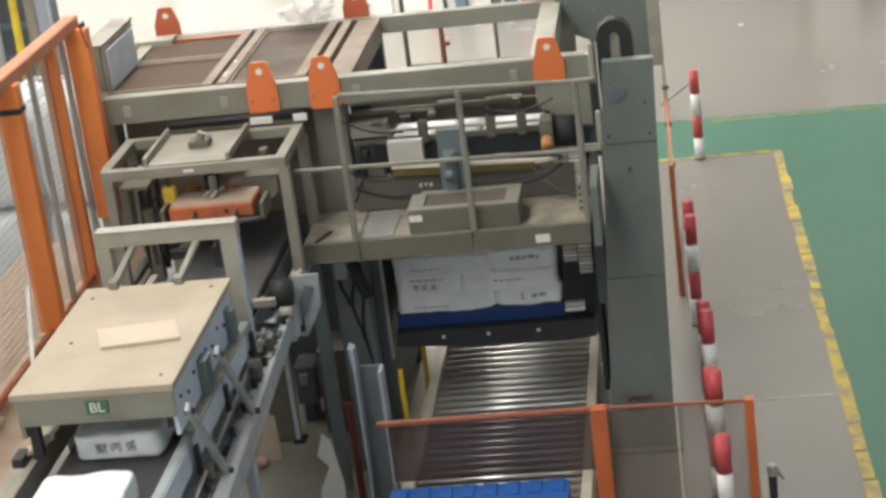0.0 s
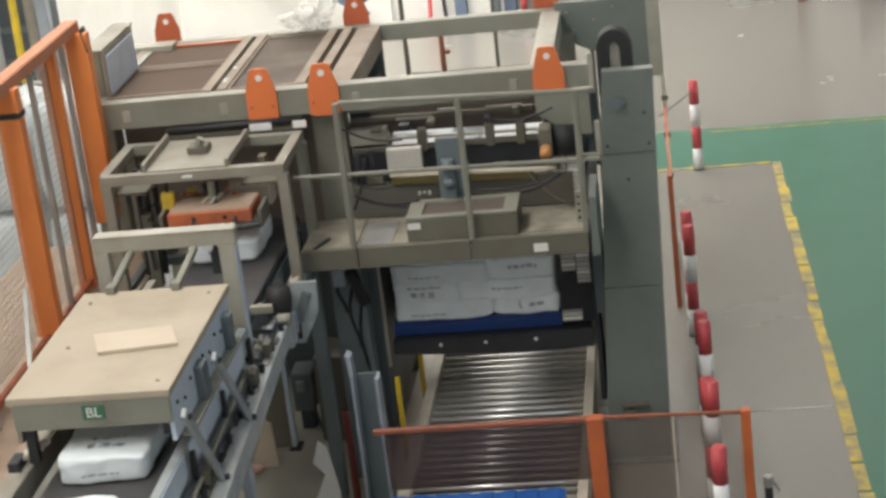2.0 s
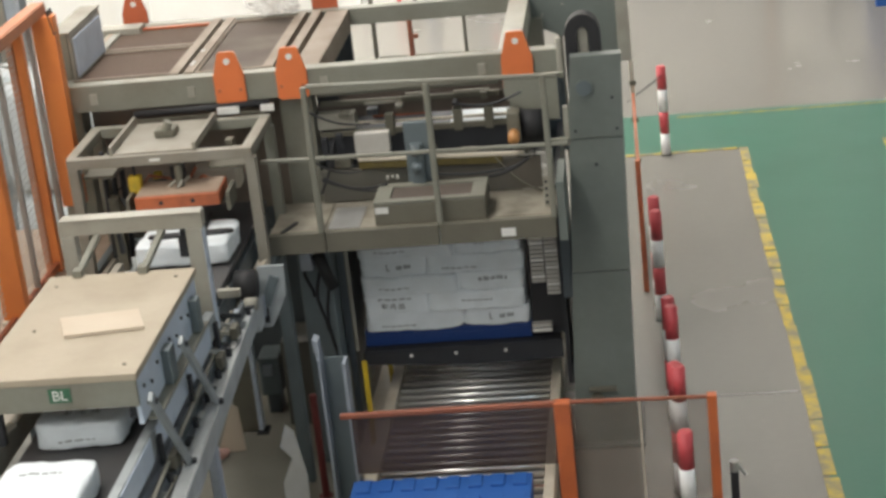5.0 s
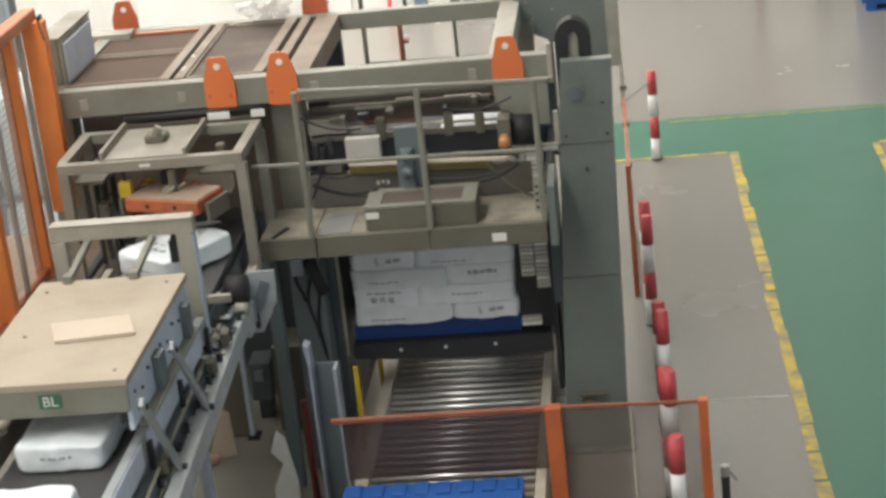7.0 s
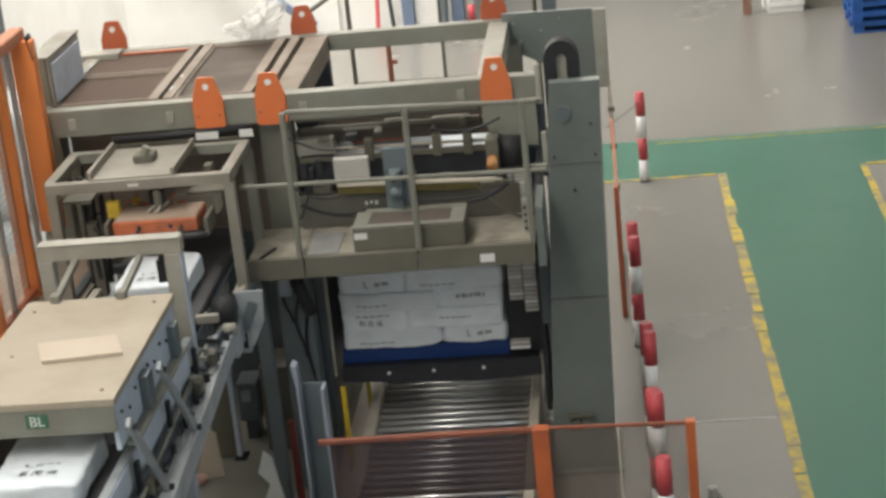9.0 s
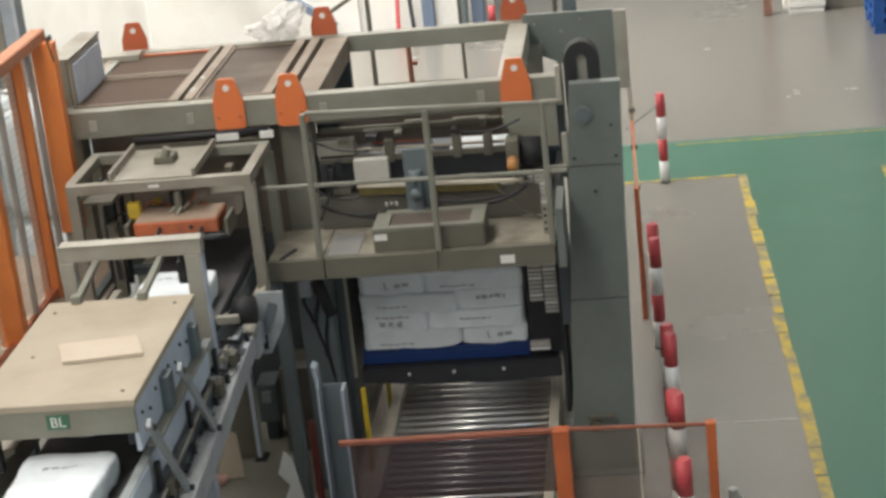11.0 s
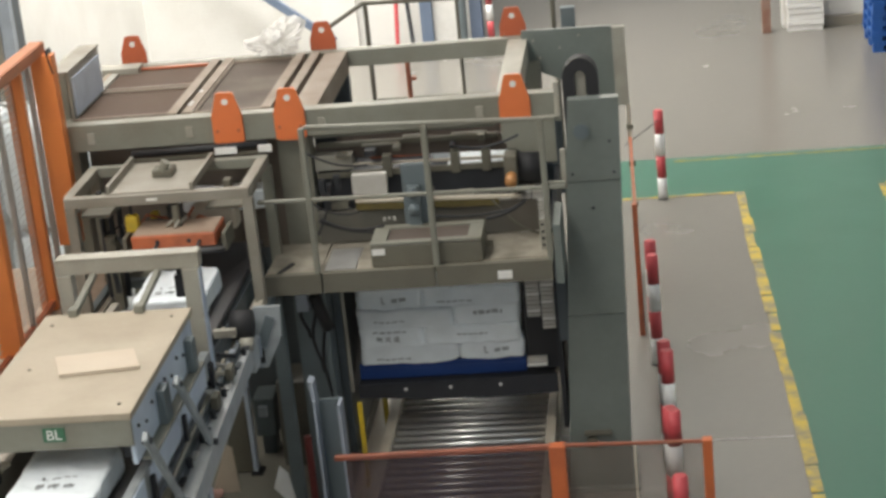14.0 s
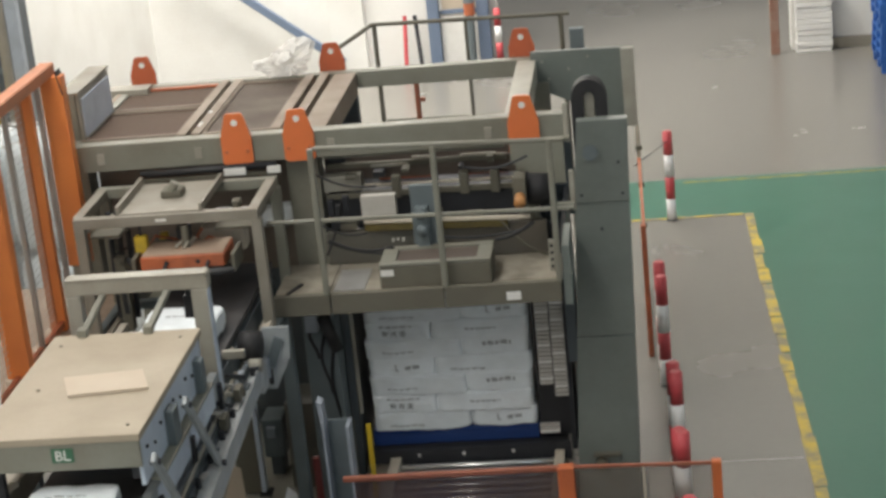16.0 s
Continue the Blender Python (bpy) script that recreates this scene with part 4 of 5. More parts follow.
for y in (9.2, 10.05, 11.5, 12.0):
    part("clamp_block", box(made(), -2.99, -2.94, y, y + 0.12, 2.06, 2.15, 0.006), DECK, ic)
for i in range(5):
    y = 11.6 + i * 0.16
    part("link_arm", bar(made(), (-3.08, y, 2.16), (-2.98, y + 0.12, 2.1 - 0.02 * (i % 2)), 0.03, 0.03, 0.004), (ZINC, DARK, PALE)[i % 3], ic)
for y in (1.0, 3.6, 6.2, 8.9, 10.72):
    for x in (-2.89, -4.0):
        part("leg", box(made(), x - 0.03, x + 0.03, y - 0.05, y + 0.05, 0, 1.86 if x > -3.5 else 2.14, 0.008), BLUEGREY if x > -3.5 else SLATE, ic)
# Added sheet: olive tone for the shading between beam and leg.
part("rear_leg", box(made(), -3.76, -3.57, 14.86, 14.92, 0.03, 2.02, 0.006), DECK, ic, "olive sheet standing for the shading beside the rear leg")
part("rear_leg_edge", box(made(), -3.565, -3.525, 14.85, 14.93, 0.03, 2.02, 0.004), SKIRTLIT, ic, "pale blue leg edge")
part("rear_foot", box(made(), -3.58, -3.48, 14.8, 14.96, 0, 0.03, 0.006), BLACK, ic)
part("end_bracket", box(made(), -3.06, -2.94, 12.752, 12.95, 1.8, 2.015, 0.01), BEAMGREY, ic)
part("end_arm", plate(made(), ((-2.965, 2.22), (-2.763, 2.22), (-2.775, 1.98), (-2.9, 1.74), (-2.985, 1.74)), 13.0, 13.03), STAYGREY, ic, "blue-grey end plate")
part("end_arm_slot", bar(made(), (-2.93, 12.99, 1.92), (-2.84, 12.99, 2.14), 0.02, 0.07), SLATE, ic, "dark slot")
part("end_arm_hole", box(made(), -2.96, -2.915, 12.985, 13.0, 1.78, 1.9, 0.006), BLACK, ic)
part("end_arm_stem", box(made(), -2.97, -2.93, 12.95, 13.4, 1.84, 2.0, 0.006), BLUEGREY, ic)
smooth(part("head_pulley", rod(made(), (-3.1, 12.86, 2.14), (-2.95, 12.86, 2.14), 0.11, 22), BLACK, ic))
smooth(part("pale_pulley", rod(made(), (-3.02, 12.72, 2.04), (-2.93, 12.72, 2.04), 0.05, 18), PALE, ic))
part("end_cam", box(made(), -3.16, -3.1, 12.5, 12.66, 2.1, 2.22, 0.01), PALE, ic)
for y0, y1 in ((9.62, 10.2), (10.43, 11.05)):
    part("lever", bar(made(), (-2.9, y0, 2.735), (-2.9, y1, 2.03), 0.03, 0.062, 0.006), STAYGREY, ic, "grey diagonal stay")
    part("pivot", rod(made(), (-2.93, y0 + 0.04, 2.69), (-2.875, y0 + 0.04, 2.69), 0.02, 10), DARK, ic)
    part("pivot", rod(made(), (-2.93, y1, 2.04), (-2.86, y1, 2.04), 0.022, 10), DARK, ic)

cv = thing("conveyor_cover", (-3.5, 10.7, 2.6), "dusty cream steel hood over the infeed conveyor", "machine cover")
part("top", box(made(), -4.0, -3.02, 9.81, 11.5, 2.755, 2.8, 0.006), DUST, cv)
part("front_apron", box(made(), -3.97, -3.03, 9.815, 9.84, 2.59, 2.755, 0.004), GREY, cv)
part("side_skirt", box(made(), -3.06, -3.03, 9.85, 11.45, 2.46, 2.755, 0.004), SKIRTLIT, cv, "pale side skirt with blue side light in its colour")
part("side_skirt", box(made(), -3.98, -3.95, 9.85, 11.45, 2.5, 2.755, 0.004), GREY, cv)
for y0, y1, z0 in ((10.4, 10.54, 2.44), (11.2, 11.3, 2.46)):
    part("side_box", box(made(), -3.03, -2.975, y0, y1, z0, 2.68, 0.006), SLATE, cv, "dark side housing")
part("side_flange", box(made(), -3.03, -2.96, 9.95, 11.4, 2.44, 2.46, 0.003), GREY, cv)
for i in range(9):
    part("bolt", rod(made(), (-3.03, 9.95 + i * 0.17, 2.66 - (i % 2) * 0.05), (-3.018, 9.95 + i * 0.17, 2.66 - (i % 2) * 0.05), 0.012, 8), DARK, cv)
for x, z in ((-3.91, 2.36), (-3.08, 2.5)):
    part("leg", box(made(), x - 0.03, x + 0.03, 9.86, 9.92, z, 2.6, 0.005), DARK, cv)
sign = part("sign", box(made(), -3.55, -3.42, 9.806, 9.8145, 2.645, 2.73), SIGNGREEN, cv, "green sign with white letters")
lettering("sign_letters", "BL", 0.088, PAPER, sign, pose(-3.485 + 3.5, 9.8045 - 10.7, 2.686 - 2.6, 90, 0, 0), "white letters")
for x, y in ((-3.83, 10.55), (-3.9, 11.3), (-3.12, 11.35), (-3.12, 9.95)):
    part("bolt", rod(made(), (x, y, 2.8), (x, y, 2.806), 0.012, 8), DECK, cv)
sh = made()
plate(sh, ((0, 0), (0.5, 0), (0.5, 0.02), (0, 0.02)), 0, 0.3)
bmesh.ops.transform(sh, matrix=pose(-3.6, 10.4, 2.802, 0, 0, 8), verts=sh.verts)
for v in sh.verts:
    v.co.x += (v.co.y - 10.4) * -0.22
solo("card_sheet", sh, BOARD, "cream card sheet lying on the conveyor hood", "card sheet")

# near gantry over the conveyor
gn_ = thing("sensor_gantry", (-3.5, 11.9, 2.2), "cream-painted steel gantry over the conveyor", "gantry")
part("cross_beam", box(made(), -4.0, -3.02, 11.84, 11.95, 2.95, 3.06, 0.008), PALE, gn_)
# Thin plate added: the leg's right face in its blue side light.
part("leg_face", box(made(), -3.03, -3.024, 11.835, 11.925, 2.2, 2.94), SKIRTLIT, gn_, "outer face coloured for the blue side light")
part("dusty_top", box(made(), -3.99, -3.03, 11.83, 11.95, 3.06, 3.066), PALE, gn_, "dust-covered top face")
part("leg", box(made(), -3.14, -3.03, 11.83, 11.93, 2.14, 2.95, 0.008), PALE, gn_)
part("leg", box(made(), -4.0, -3.9, 11.83, 11.93, 2.14, 2.95, 0.008), PALE, gn_)
for x in (-3.74, -3.3):
    part("stay", bar(made(), (x, 11.84, 2.95), (x - 0.06, 11.55, 2.82), 0.045, 0.04, 0.006), GREY, gn_)
    part("stay_foot", box(made(), x - 0.09, x - 0.03, 11.44, 11.52, 2.8, 2.85, 0.004), GREY, gn_)
    part("sensor_arm", bar(made(), (x + 0.1, 11.98, 2.95), (x + 0.1, 12.02, 2.75), 0.03, 0.03), DARK, gn_)
part("sensor", box(made(), -3.24, -3.15, 11.98, 12.06, 2.7, 2.86, 0.008), DARK, gn_, "dark sensor head")

# turning frame
tf = thing("turning_frame", (-3.7, 13.9, 2.0), "grey-green square-tube frame over the bag turner", "machine frame")
ZT = 3.0
part("front_tube", box(made(), -4.4, -2.98, 13.46, 13.54, ZT - 0.08, ZT, 0.006), RAILC, tf)
part("back_tube", box(made(), -4.42, -2.98, 14.27, 14.35, ZT - 0.08, ZT, 0.006), GREY, tf)
for x0, x1 in ((-4.42, -4.34), (-3.06, -2.98)):
    part("side_tube", box(made(), x0, x1, 13.54, 14.27, ZT - 0.08, ZT - 0.001, 0.006), RAILC, tf)
part("top_plate", box(made(), -4.05, -3.42, 13.5, 14.3, ZT, ZT + 0.012, 0.003), RAILC, tf, "dusty pale top plate")
part("plate_flange", box(made(), -4.07, -4.045, 13.5, 14.3, ZT, ZT + 0.07), RAILC, tf)
part("plate_flange", box(made(), -3.43, -3.405, 13.5, 14.3, ZT, ZT + 0.06), RAILC, tf)
part("lower_plate", box(made(), -4.33, -4.1, 13.6, 14.2, ZT - 0.2, ZT - 0.18), DECK, tf)
part("lower_plate", box(made(), -3.38, -3.07, 13.7, 14.2, ZT - 0.22, ZT - 0.2), DECK, tf)
m_ = part("swivel_motor", box(made(), -3.8, -3.64, 13.85, 14.02, ZT + 0.012, ZT + 0.07, 0.015), DECK, tf, "dirty brown swivel motor")
part("motor_pin", rod(made(), (-3.72, 13.88, ZT + 0.06), (-3.68, 13.88, ZT + 0.13), 0.035, 10), GREY, tf)
for x, y, z0 in ((-3.0, 13.5, 2.05), (-4.36, 13.5, 2.05), (-3.0, 14.3, 2.05), (-4.38, 14.3, 2.05)):
    part("leg", box(made(), x - 0.04, x + 0.04, y - 0.04, y + 0.04, z0, ZT - 0.08, 0.006), RAILC if y < 14 else GREY, tf)
part("foot", bar(made(), (-3.0, 13.5, 2.1), (-3.06, 13.4, 2.0), 0.08, 0.05), CREAM, tf)
part("base_rail", box(made(), -4.4, -2.96, 13.44, 13.52, 1.98, 2.05, 0.006), SLATE, tf)
part("base_rail", box(made(), -4.4, -2.96, 14.26, 14.34, 1.98, 2.05, 0.006), SLATE, tf)
for x in (-4.38, -2.98):
    part("ground_post", box(made(), x - 0.05, x + 0.05, 13.85, 13.95, 0, 1.98, 0.008), SLATE, tf)
    part("base_tie", box(made(), x - 0.03, x + 0.03, 13.5, 14.28, 1.985, 2.04), SLATE, tf)
part("front_label", box(made(), -3.76, -3.68, 13.452, 13.459, ZT - 0.05, ZT - 0.03), PAPER, tf, "small white label")
part("rear_panel", box(made(), -4.58, -2.97, 14.905, 14.918, 2.05, 3.26), DUSTY_PANEL, tf, "dusty beige panel")
smooth(part("black_tube", rod(made(), (-4.1, 14.46, 3.045), (-3.0, 14.46, 3.06), 0.028, 12), BLACK, tf))
for x0, x1 in ((-3.42, -3.24), (-3.07, -2.96)):
    part("tag", box(made(), x0, x1, 14.42, 14.43, 3.0, 3.06, 0.004), PAPER, tf, "white label plate")
part("tag_rail", box(made(), -4.1, -2.96, 14.432, 14.44, 2.99, 3.01), DECK, tf)
part("cream_housing", box(made(), -3.56, -3.2, 13.9, 14.1, 2.54, 2.73, 0.03), CREAM, tf, "cream rounded drive housing")
part("housing_bracket", box(made(), -3.28, -3.22, 13.94, 14.04, 2.73, 2.93, 0.006), DECK, tf)
tn = thing("pipework", (-4.0, 13.7, 2.2), "tangle of dark air lines and brackets beside the turner", "pipework")
rngp = random.Random(21)
for i in range(10):
    x, z = -4.3 + rngp.uniform(0, 0.5), 2.35 + rngp.uniform(0, 0.45)
    pts = [(x + 0.12 * j + rngp.uniform(-.03, .03), 13.62 + rngp.uniform(0, 0.25), z + rngp.uniform(-.08, .08)) for j in range(5)]
    part("air_line", hose(made(), pts, rngp.uniform(0.008, 0.016), 6), (BLACK, RUST, DECK, DARK)[i % 4], tn)
for i in range(7):
    x, z, y = -4.25 + rngp.uniform(0, 1.1), 2.62 + rngp.uniform(0, 0.2), 13.65 + rngp.uniform(0, 0.2)
    part("valve_block", box(made(), x, x + rngp.uniform(.05, .12), y, y + 0.08, z, z + rngp.uniform(.04, .1), 0.008), (DECK, ZINC, DARK, YELLOW)[i % 4], tn)
part("valve", box(made(), -3.97, -3.87, 13.52, 13.6, 2.68, 2.82, 0.02), YELLOW, tn, "yellow valve body")
part("valve_stem", rod(made(), (-3.92, 13.56, 2.82), (-3.92, 13.56, 2.93), 0.012, 8), DARK, tn)
for x in (-4.27, -4.2, -4.13):
    part("riser", rod(made(), (x, 13.9, 2.05), (x + 0.02, 13.9, 2.92), 0.022, 10), DARK, tn)
part("support", box(made(), -4.2, -4.12, 13.7, 13.8, 2.0, 2.6, 0.006), DECK, tn)

# bag clamp: a faded orange head that swings with the bags
clamp = thing("bag_clamp", (0, 0, 0), "faded orange bag clamp head with steel side jaws", "clamp")
part("head", box(made(), -0.32, 0.32, -0.14, 0.24, 0.0, 0.1, 0.012), RUST, clamp)
part("head_top", box(made(), -0.31, 0.31, -0.12, 0.23, 0.1, 0.108), HEADTAN, clamp, "dusty tan top plate")
part("neck", rod(made(), (0, 0.06, 0.1), (0, 0.06, 0.28), 0.03, 14), DECK, clamp)
for x, y, w in ((-0.05, 0.02, 0.03), (0.04, 0.08, 0.025), (0.01, -0.02, 0.02)):
    part("link", bar(made(), (x - w, y, 0.12), (x + w, y + 0.05, 0.16), 0.015, 0.02, 0.004), PALE, clamp, "bare steel link")
for x in (-0.12, 0.12):
    part("hole", rod(made(), (x, -0.144, 0.05), (x, -0.139, 0.05), 0.017, 12), DARK, clamp)
for x in (-0.4, 0.36):
    part("jaw", box(made(), x, x + 0.03, -0.1, 0.2, -0.06, 0.08, 0.006), DECK, clamp, "steel side jaw")

hoop = thing("gripper_hoop", (0, 0, 0), "black oval gripper hoop that holds a bag while it turns", "gripper")
ring = [(0.3 * math.cos(a) if abs(math.cos(a)) > 0.999 else 0.22 * (1 if math.cos(a) > 0 else -1) + 0.08 * math.cos(a), 0.08 * math.sin(a), 0) for a in [2 * math.pi * i / 32 for i in range(33)]]
smooth(part("hoop", hose(made(), ring, 0.017, 8), BLACK, hoop))
part("hoop_arm", rod(made(), (-0.24, 0.07, 0), (-0.24, 0.48, 0.1), 0.014, 8), BLACK, hoop)
part("hoop_arm", rod(made(), (0.08, 0.07, 0), (0.08, 0.48, 0.1), 0.014, 8), BLACK, hoop)

# walkway and orange fence beside the conveyor
wk = thing("side_walkway", (-4.8, 12.5, 0), "brown dusty steel walkway beside the conveyor", "walkway")
part("deck", box(made(), -5.6, -4.3, 8.0, 14.9, 1.94, 2.0, 0.006), HEADTAN, wk)
part("edge", box(made(), -4.3, -4.26, 8.0, 14.9, 1.92, 2.05, 0.005), RAILC, wk)
for y in (8.4, 11.4, 14.4):
    part("leg", box(made(), -4.9, -4.8, y, y + 0.1, 0, 1.94, 0.006), DECK, wk)
fl = thing("side_fence", (-4.72, 13.0, 2.0), "bright orange steel fence with grey wire mesh beside the conveyor", "fence")
part("top_rail", bar(made(), (-4.72, 9.6, 3.97), (-4.72, 14.44, 3.97), 0.12, 0.1, 0.01), DUSTORANGE, fl)
part("top_cap", bar(made(), (-4.81, 9.6, 3.91), (-4.81, 14.44, 3.91), 0.05, 0.08, 0.01), RUST, fl)
for y, w in ((14.36, 0.18), (12.72, 0.18), (11.1, 0.18)):
    low = 2.37 if y > 14 else 2.06
    shift = 0.05 if y > 14 else 0.0
    part("post", box(made(), -4.72 + shift - w / 2, -4.72 + shift + w / 2, y - 0.06, y + 0.06, low, 3.93, 0.01), FENCEORANGE, fl)
    if y > 14:
        part("post_stub", box(made(), -4.72, -4.62, y - 0.05, y + 0.05, 2.06, low, 0.008), RAILC, fl, "dusty grey post stub")
        part("corner_strap", bar(made(), (-4.62, y, 3.97), (-4.585, y, 3.78), 0.13, 0.012, 0.004), DARK, fl)
    else:
        part("corner_strap", box(made(), -4.8, -4.625, y - 0.075, y + 0.075, 3.72, 3.76, 0.006), DARK, fl)
    part("shoe", box(made(), -4.82, -4.62, y - 0.1, y + 0.1, 2.0, 2.06, 0.006), CREAM, fl)
part("thin_post", box(made(), -4.76, -4.69, 13.8, 13.87, 2.0, 3.92, 0.006), FENCEORANGE, fl)
part("thin_post", box(made(), -4.82, -4.765, 13.8, 13.87, 2.0, 3.92, 0.006), DUSTORANGE, fl, "dusty faded upright")
part("thin_post", box(made(), -4.74, -4.7, 14.08, 14.12, 2.0, 3.92, 0.004), WIRE, fl, "bare zinc upright")
part("thin_post", box(made(), -4.74, -4.7, 13.24, 13.28, 2.0, 3.92, 0.004), WIRE, fl, "bare zinc upright")
part("foot_rail", bar(made(), (-4.72, 9.6, 2.06), (-4.72, 14.3, 2.06), 0.04, 0.05), RUST, fl)
wires = made()
for i in range(90):
    y = 9.65 + i * 0.052
    rod(wires, (-4.77, y, 2.1), (-4.77, y, 3.9), 0.0032, 4)
for i in range(34):
    z = 2.12 + i * 0.053
    rod(wires, (-4.773, 9.6, z), (-4.773, 14.3, z), 0.0032, 4)
tagged(part("wire_mesh", wires, WIRE, fl, "grey galvanised wire mesh"), kind="stuff")
part("lamp_box", box(made(), -4.64, -4.57, 14.28, 14.38, 2.62, 2.74, 0.01), PAPER, fl, "white plug box")
yp = thing("yellow_pole", (-7.17, 20.0, 0), "tall yellow painted steel pole on the floor", "pole")
part("pole", rod(made(), (-7.2, 20.0, 0.02), (-7.12, 20.0, 5.2), 0.045, 14), YELLOW, yp)
part("foot", rod(made(), (-7.2, 20.0, 0), (-7.2, 20.0, 0.02), 0.11, 16), YELLOW, yp)
tp = thing("tan_pole", (-7.1, 20.4, 0), "dusty tan steel pole beside the yellow one", "pole")
part("pole", rod(made(), (-7.14, 20.4, 0.02), (-7.1, 20.4, 5.2), 0.055, 14), RAILC, tp)
part("foot", rod(made(), (-7.14, 20.4, 0), (-7.14, 20.4, 0.02), 0.12, 16), RAILC, tp)
gp = thing("grey_stanchion", (-7.45, 22.0, 0), "blue-grey steel stanchion by the wall", "stanchion")
part("upright", box(made(), -7.6, -7.46, 22.0, 22.14, 0.02, 5.2, 0.008), BLUEGREY, gp)
part("foot", box(made(), -7.66, -7.4, 21.95, 22.2, 0, 0.02), BLUEGREY, gp)
ck = thing("dark_cabinet", (-8.0, 22.6, 0), "dark slate steel cabinet with grey shelf edges by the wall", "cabinet")
part("body", box(made(), -8.19, -7.72, 22.3, 23.2, 0, 4.2, 0.01), NAVY, ck)
for z in (1.9, 2.3, 2.75):
    part("shelf_edge", box(made(), -8.18, -7.71, 22.285, 22.3, z, z + 0.08, 0.004), SLATE, ck, "grey shelf edge")


def bulk_bag(seed, x, y, z):
    """A full square bulk bag with sagging sides and four lifting loops."""
    t = thing("bulk_bag", (x, y, z), "full white woven bulk bag with lifting loops, added as bright backing", "bulk bag", "bulk bags by the wall")
    bm = made()
    bmesh.ops.create_cube(bm, size=2)
    bmesh.ops.subdivide_edges(bm, edges=bm.edges[:], cuts=11, use_grid_fill=True)
    for v in bm.verts:
        n = (abs(v.co.x) ** 7 + abs(v.co.y) ** 7 + abs(v.co.z) ** 9) ** (-1 / 8)
        p = Vector((v.co.x * n * 0.54, v.co.y * n * 0.54, v.co.z * n * 0.575))
        w = noise.noise_vector(p * 3.5 + Vector((seed * 5.3, 0, 0)))
        v.co = Vector((x, y, z + 0.59)) + p + Vector((w.x, w.y, w.z * 0.3)) * 0.035
    smooth(part("sack", bm, BAGM, t))
    for dx in (-0.4, 0.4):
        for dy in (-0.4, 0.4):
            pts = [(x + dx + 0.12 * math.cos(a), y + dy + 0.1 * math.sin(a), z + 1.14 + 0.015 * math.sin(a)) for a in [math.pi * i / 8 for i in range(9)]]
            part("lifting_loop", hose(made(), pts, 0.02, 6), WHITEWIRE, t, "flat white lifting loop")


# Added bags: they stand in for the bright white background behind the fence.
for i, (x, y, z) in enumerate(((-7.3, 18.9, 0), (-6.15, 18.95, 0), (-7.25, 18.95, 1.19), (-6.12, 18.9, 1.19))):
    bulk_bag(i, x, y, z)
st = thing("loose_strut", (-4.6, 11.6, 2.0), "pale steel strut leaning on the fence", "strut")
part("strut", bar(made(), (-4.66, 12.2, 2.6), (-4.5, 11.5, 2.01), 0.03, 0.03), ZINC, st)

# Sheet added over the floor; its colour sets the tone of the shade here.
solo("machine_base_plate", box(made(), -4.6, -2.72, 11.6, 16.5, -0.2, 0.012), material("matt_floor_grey", (0.26, 0.25, 0.21), 0.8, 0, (0.33, 0.31, 0.26), 0.7, 1.5, 20, 0.1, 0, 0.15), "matt grey sheet added over the shaded floor under the machine", "base plate")

# ---- under the conveyor: motor, boards, offcuts ----
dm = thing("pump_motor", (-3.48, 15.3, 0), "dark square motor on a slate stand under the machine", "motor")
part("body", box(made(), -3.58, -3.39, 15.2, 15.5, 0.2, 0.56, 0.02), SLATE, dm)
part("terminal_box", box(made(), -3.53, -3.45, 15.16, 15.2, 0.4, 0.5, 0.01), BLUEGREY, dm)
part("stand", box(made(), -3.54, -3.43, 15.25, 15.45, 0, 0.2, 0.01), NAVY, dm)
pn = thing("green_cabinet", (-3.05, 15.0, 0), "dull olive steel cabinet behind the mast", "cabinet")
part("body", box(made(), -3.3, -2.95, 14.95, 15.4, 0.02, 0.8, 0.01), OLIVE, pn)
part("plinth", box(made(), -3.28, -2.97, 14.98, 15.38, 0, 0.02), DARK, pn)
bd = plate(made(), ((-3.86, 0.0), (-3.62, 0.02), (-3.64, 0.42), (-3.7, 0.45)), 14.5, 14.52)
solo("board_offcut", bd, BOARD, "tan fibreboard offcut propped on the floor", "board")
ws = plate(made(), ((-2.98, 0.0), (-2.8, 0.0), (-2.78, 0.55), (-2.84, 0.92), (-2.9, 0.98), (-2.96, 0.8), (-2.88, 0.7), (-2.97, 0.5)), 12.9, 12.91)
solo("white_sheet_offcut", ws, PAPER, "torn white sheet-metal offcut standing on the floor", "sheet offcut")
rg = made()
bmesh.ops.create_icosphere(rg, subdivisions=3, radius=0.07, matrix=Matrix.Translation((-3.83, 14.38, 0.06)) @ Matrix.Diagonal((1.3, 1, 0.7, 1)))
for v in rg.verts:
    v.co += Vector((1, 1, 1)) * noise.noise(v.co * 14) * 0.03
    v.co.z = max(v.co.z, 0.0)
solo("rag", rg, material("pale_red_rag", (0.6, 0.36, 0.3), 0.9), "crumpled pale red rag on the floor", "rag")
rp = thing("red_pipe", (-2.8, 13.6, 0), "dark red upright pipe in the shade", "pipe")
part("pipe", rod(made(), (-2.8, 13.6, 0.0), (-2.8, 13.6, 0.9), 0.03, 12), DIMRED, rp)
part("flange", rod(made(), (-2.8, 13.6, 0.0), (-2.8, 13.6, 0.015), 0.06, 12), DIMRED, rp)

# ---- bags ----
A, B, C, P = 0.4, 0.276, 0.086, 14


def swell(p):
    return noise.noise_vector(p * 4.2) * 0.018 + noise.noise_vector(p * 12) * 0.009 + noise.noise_vector(p * 27) * 0.004


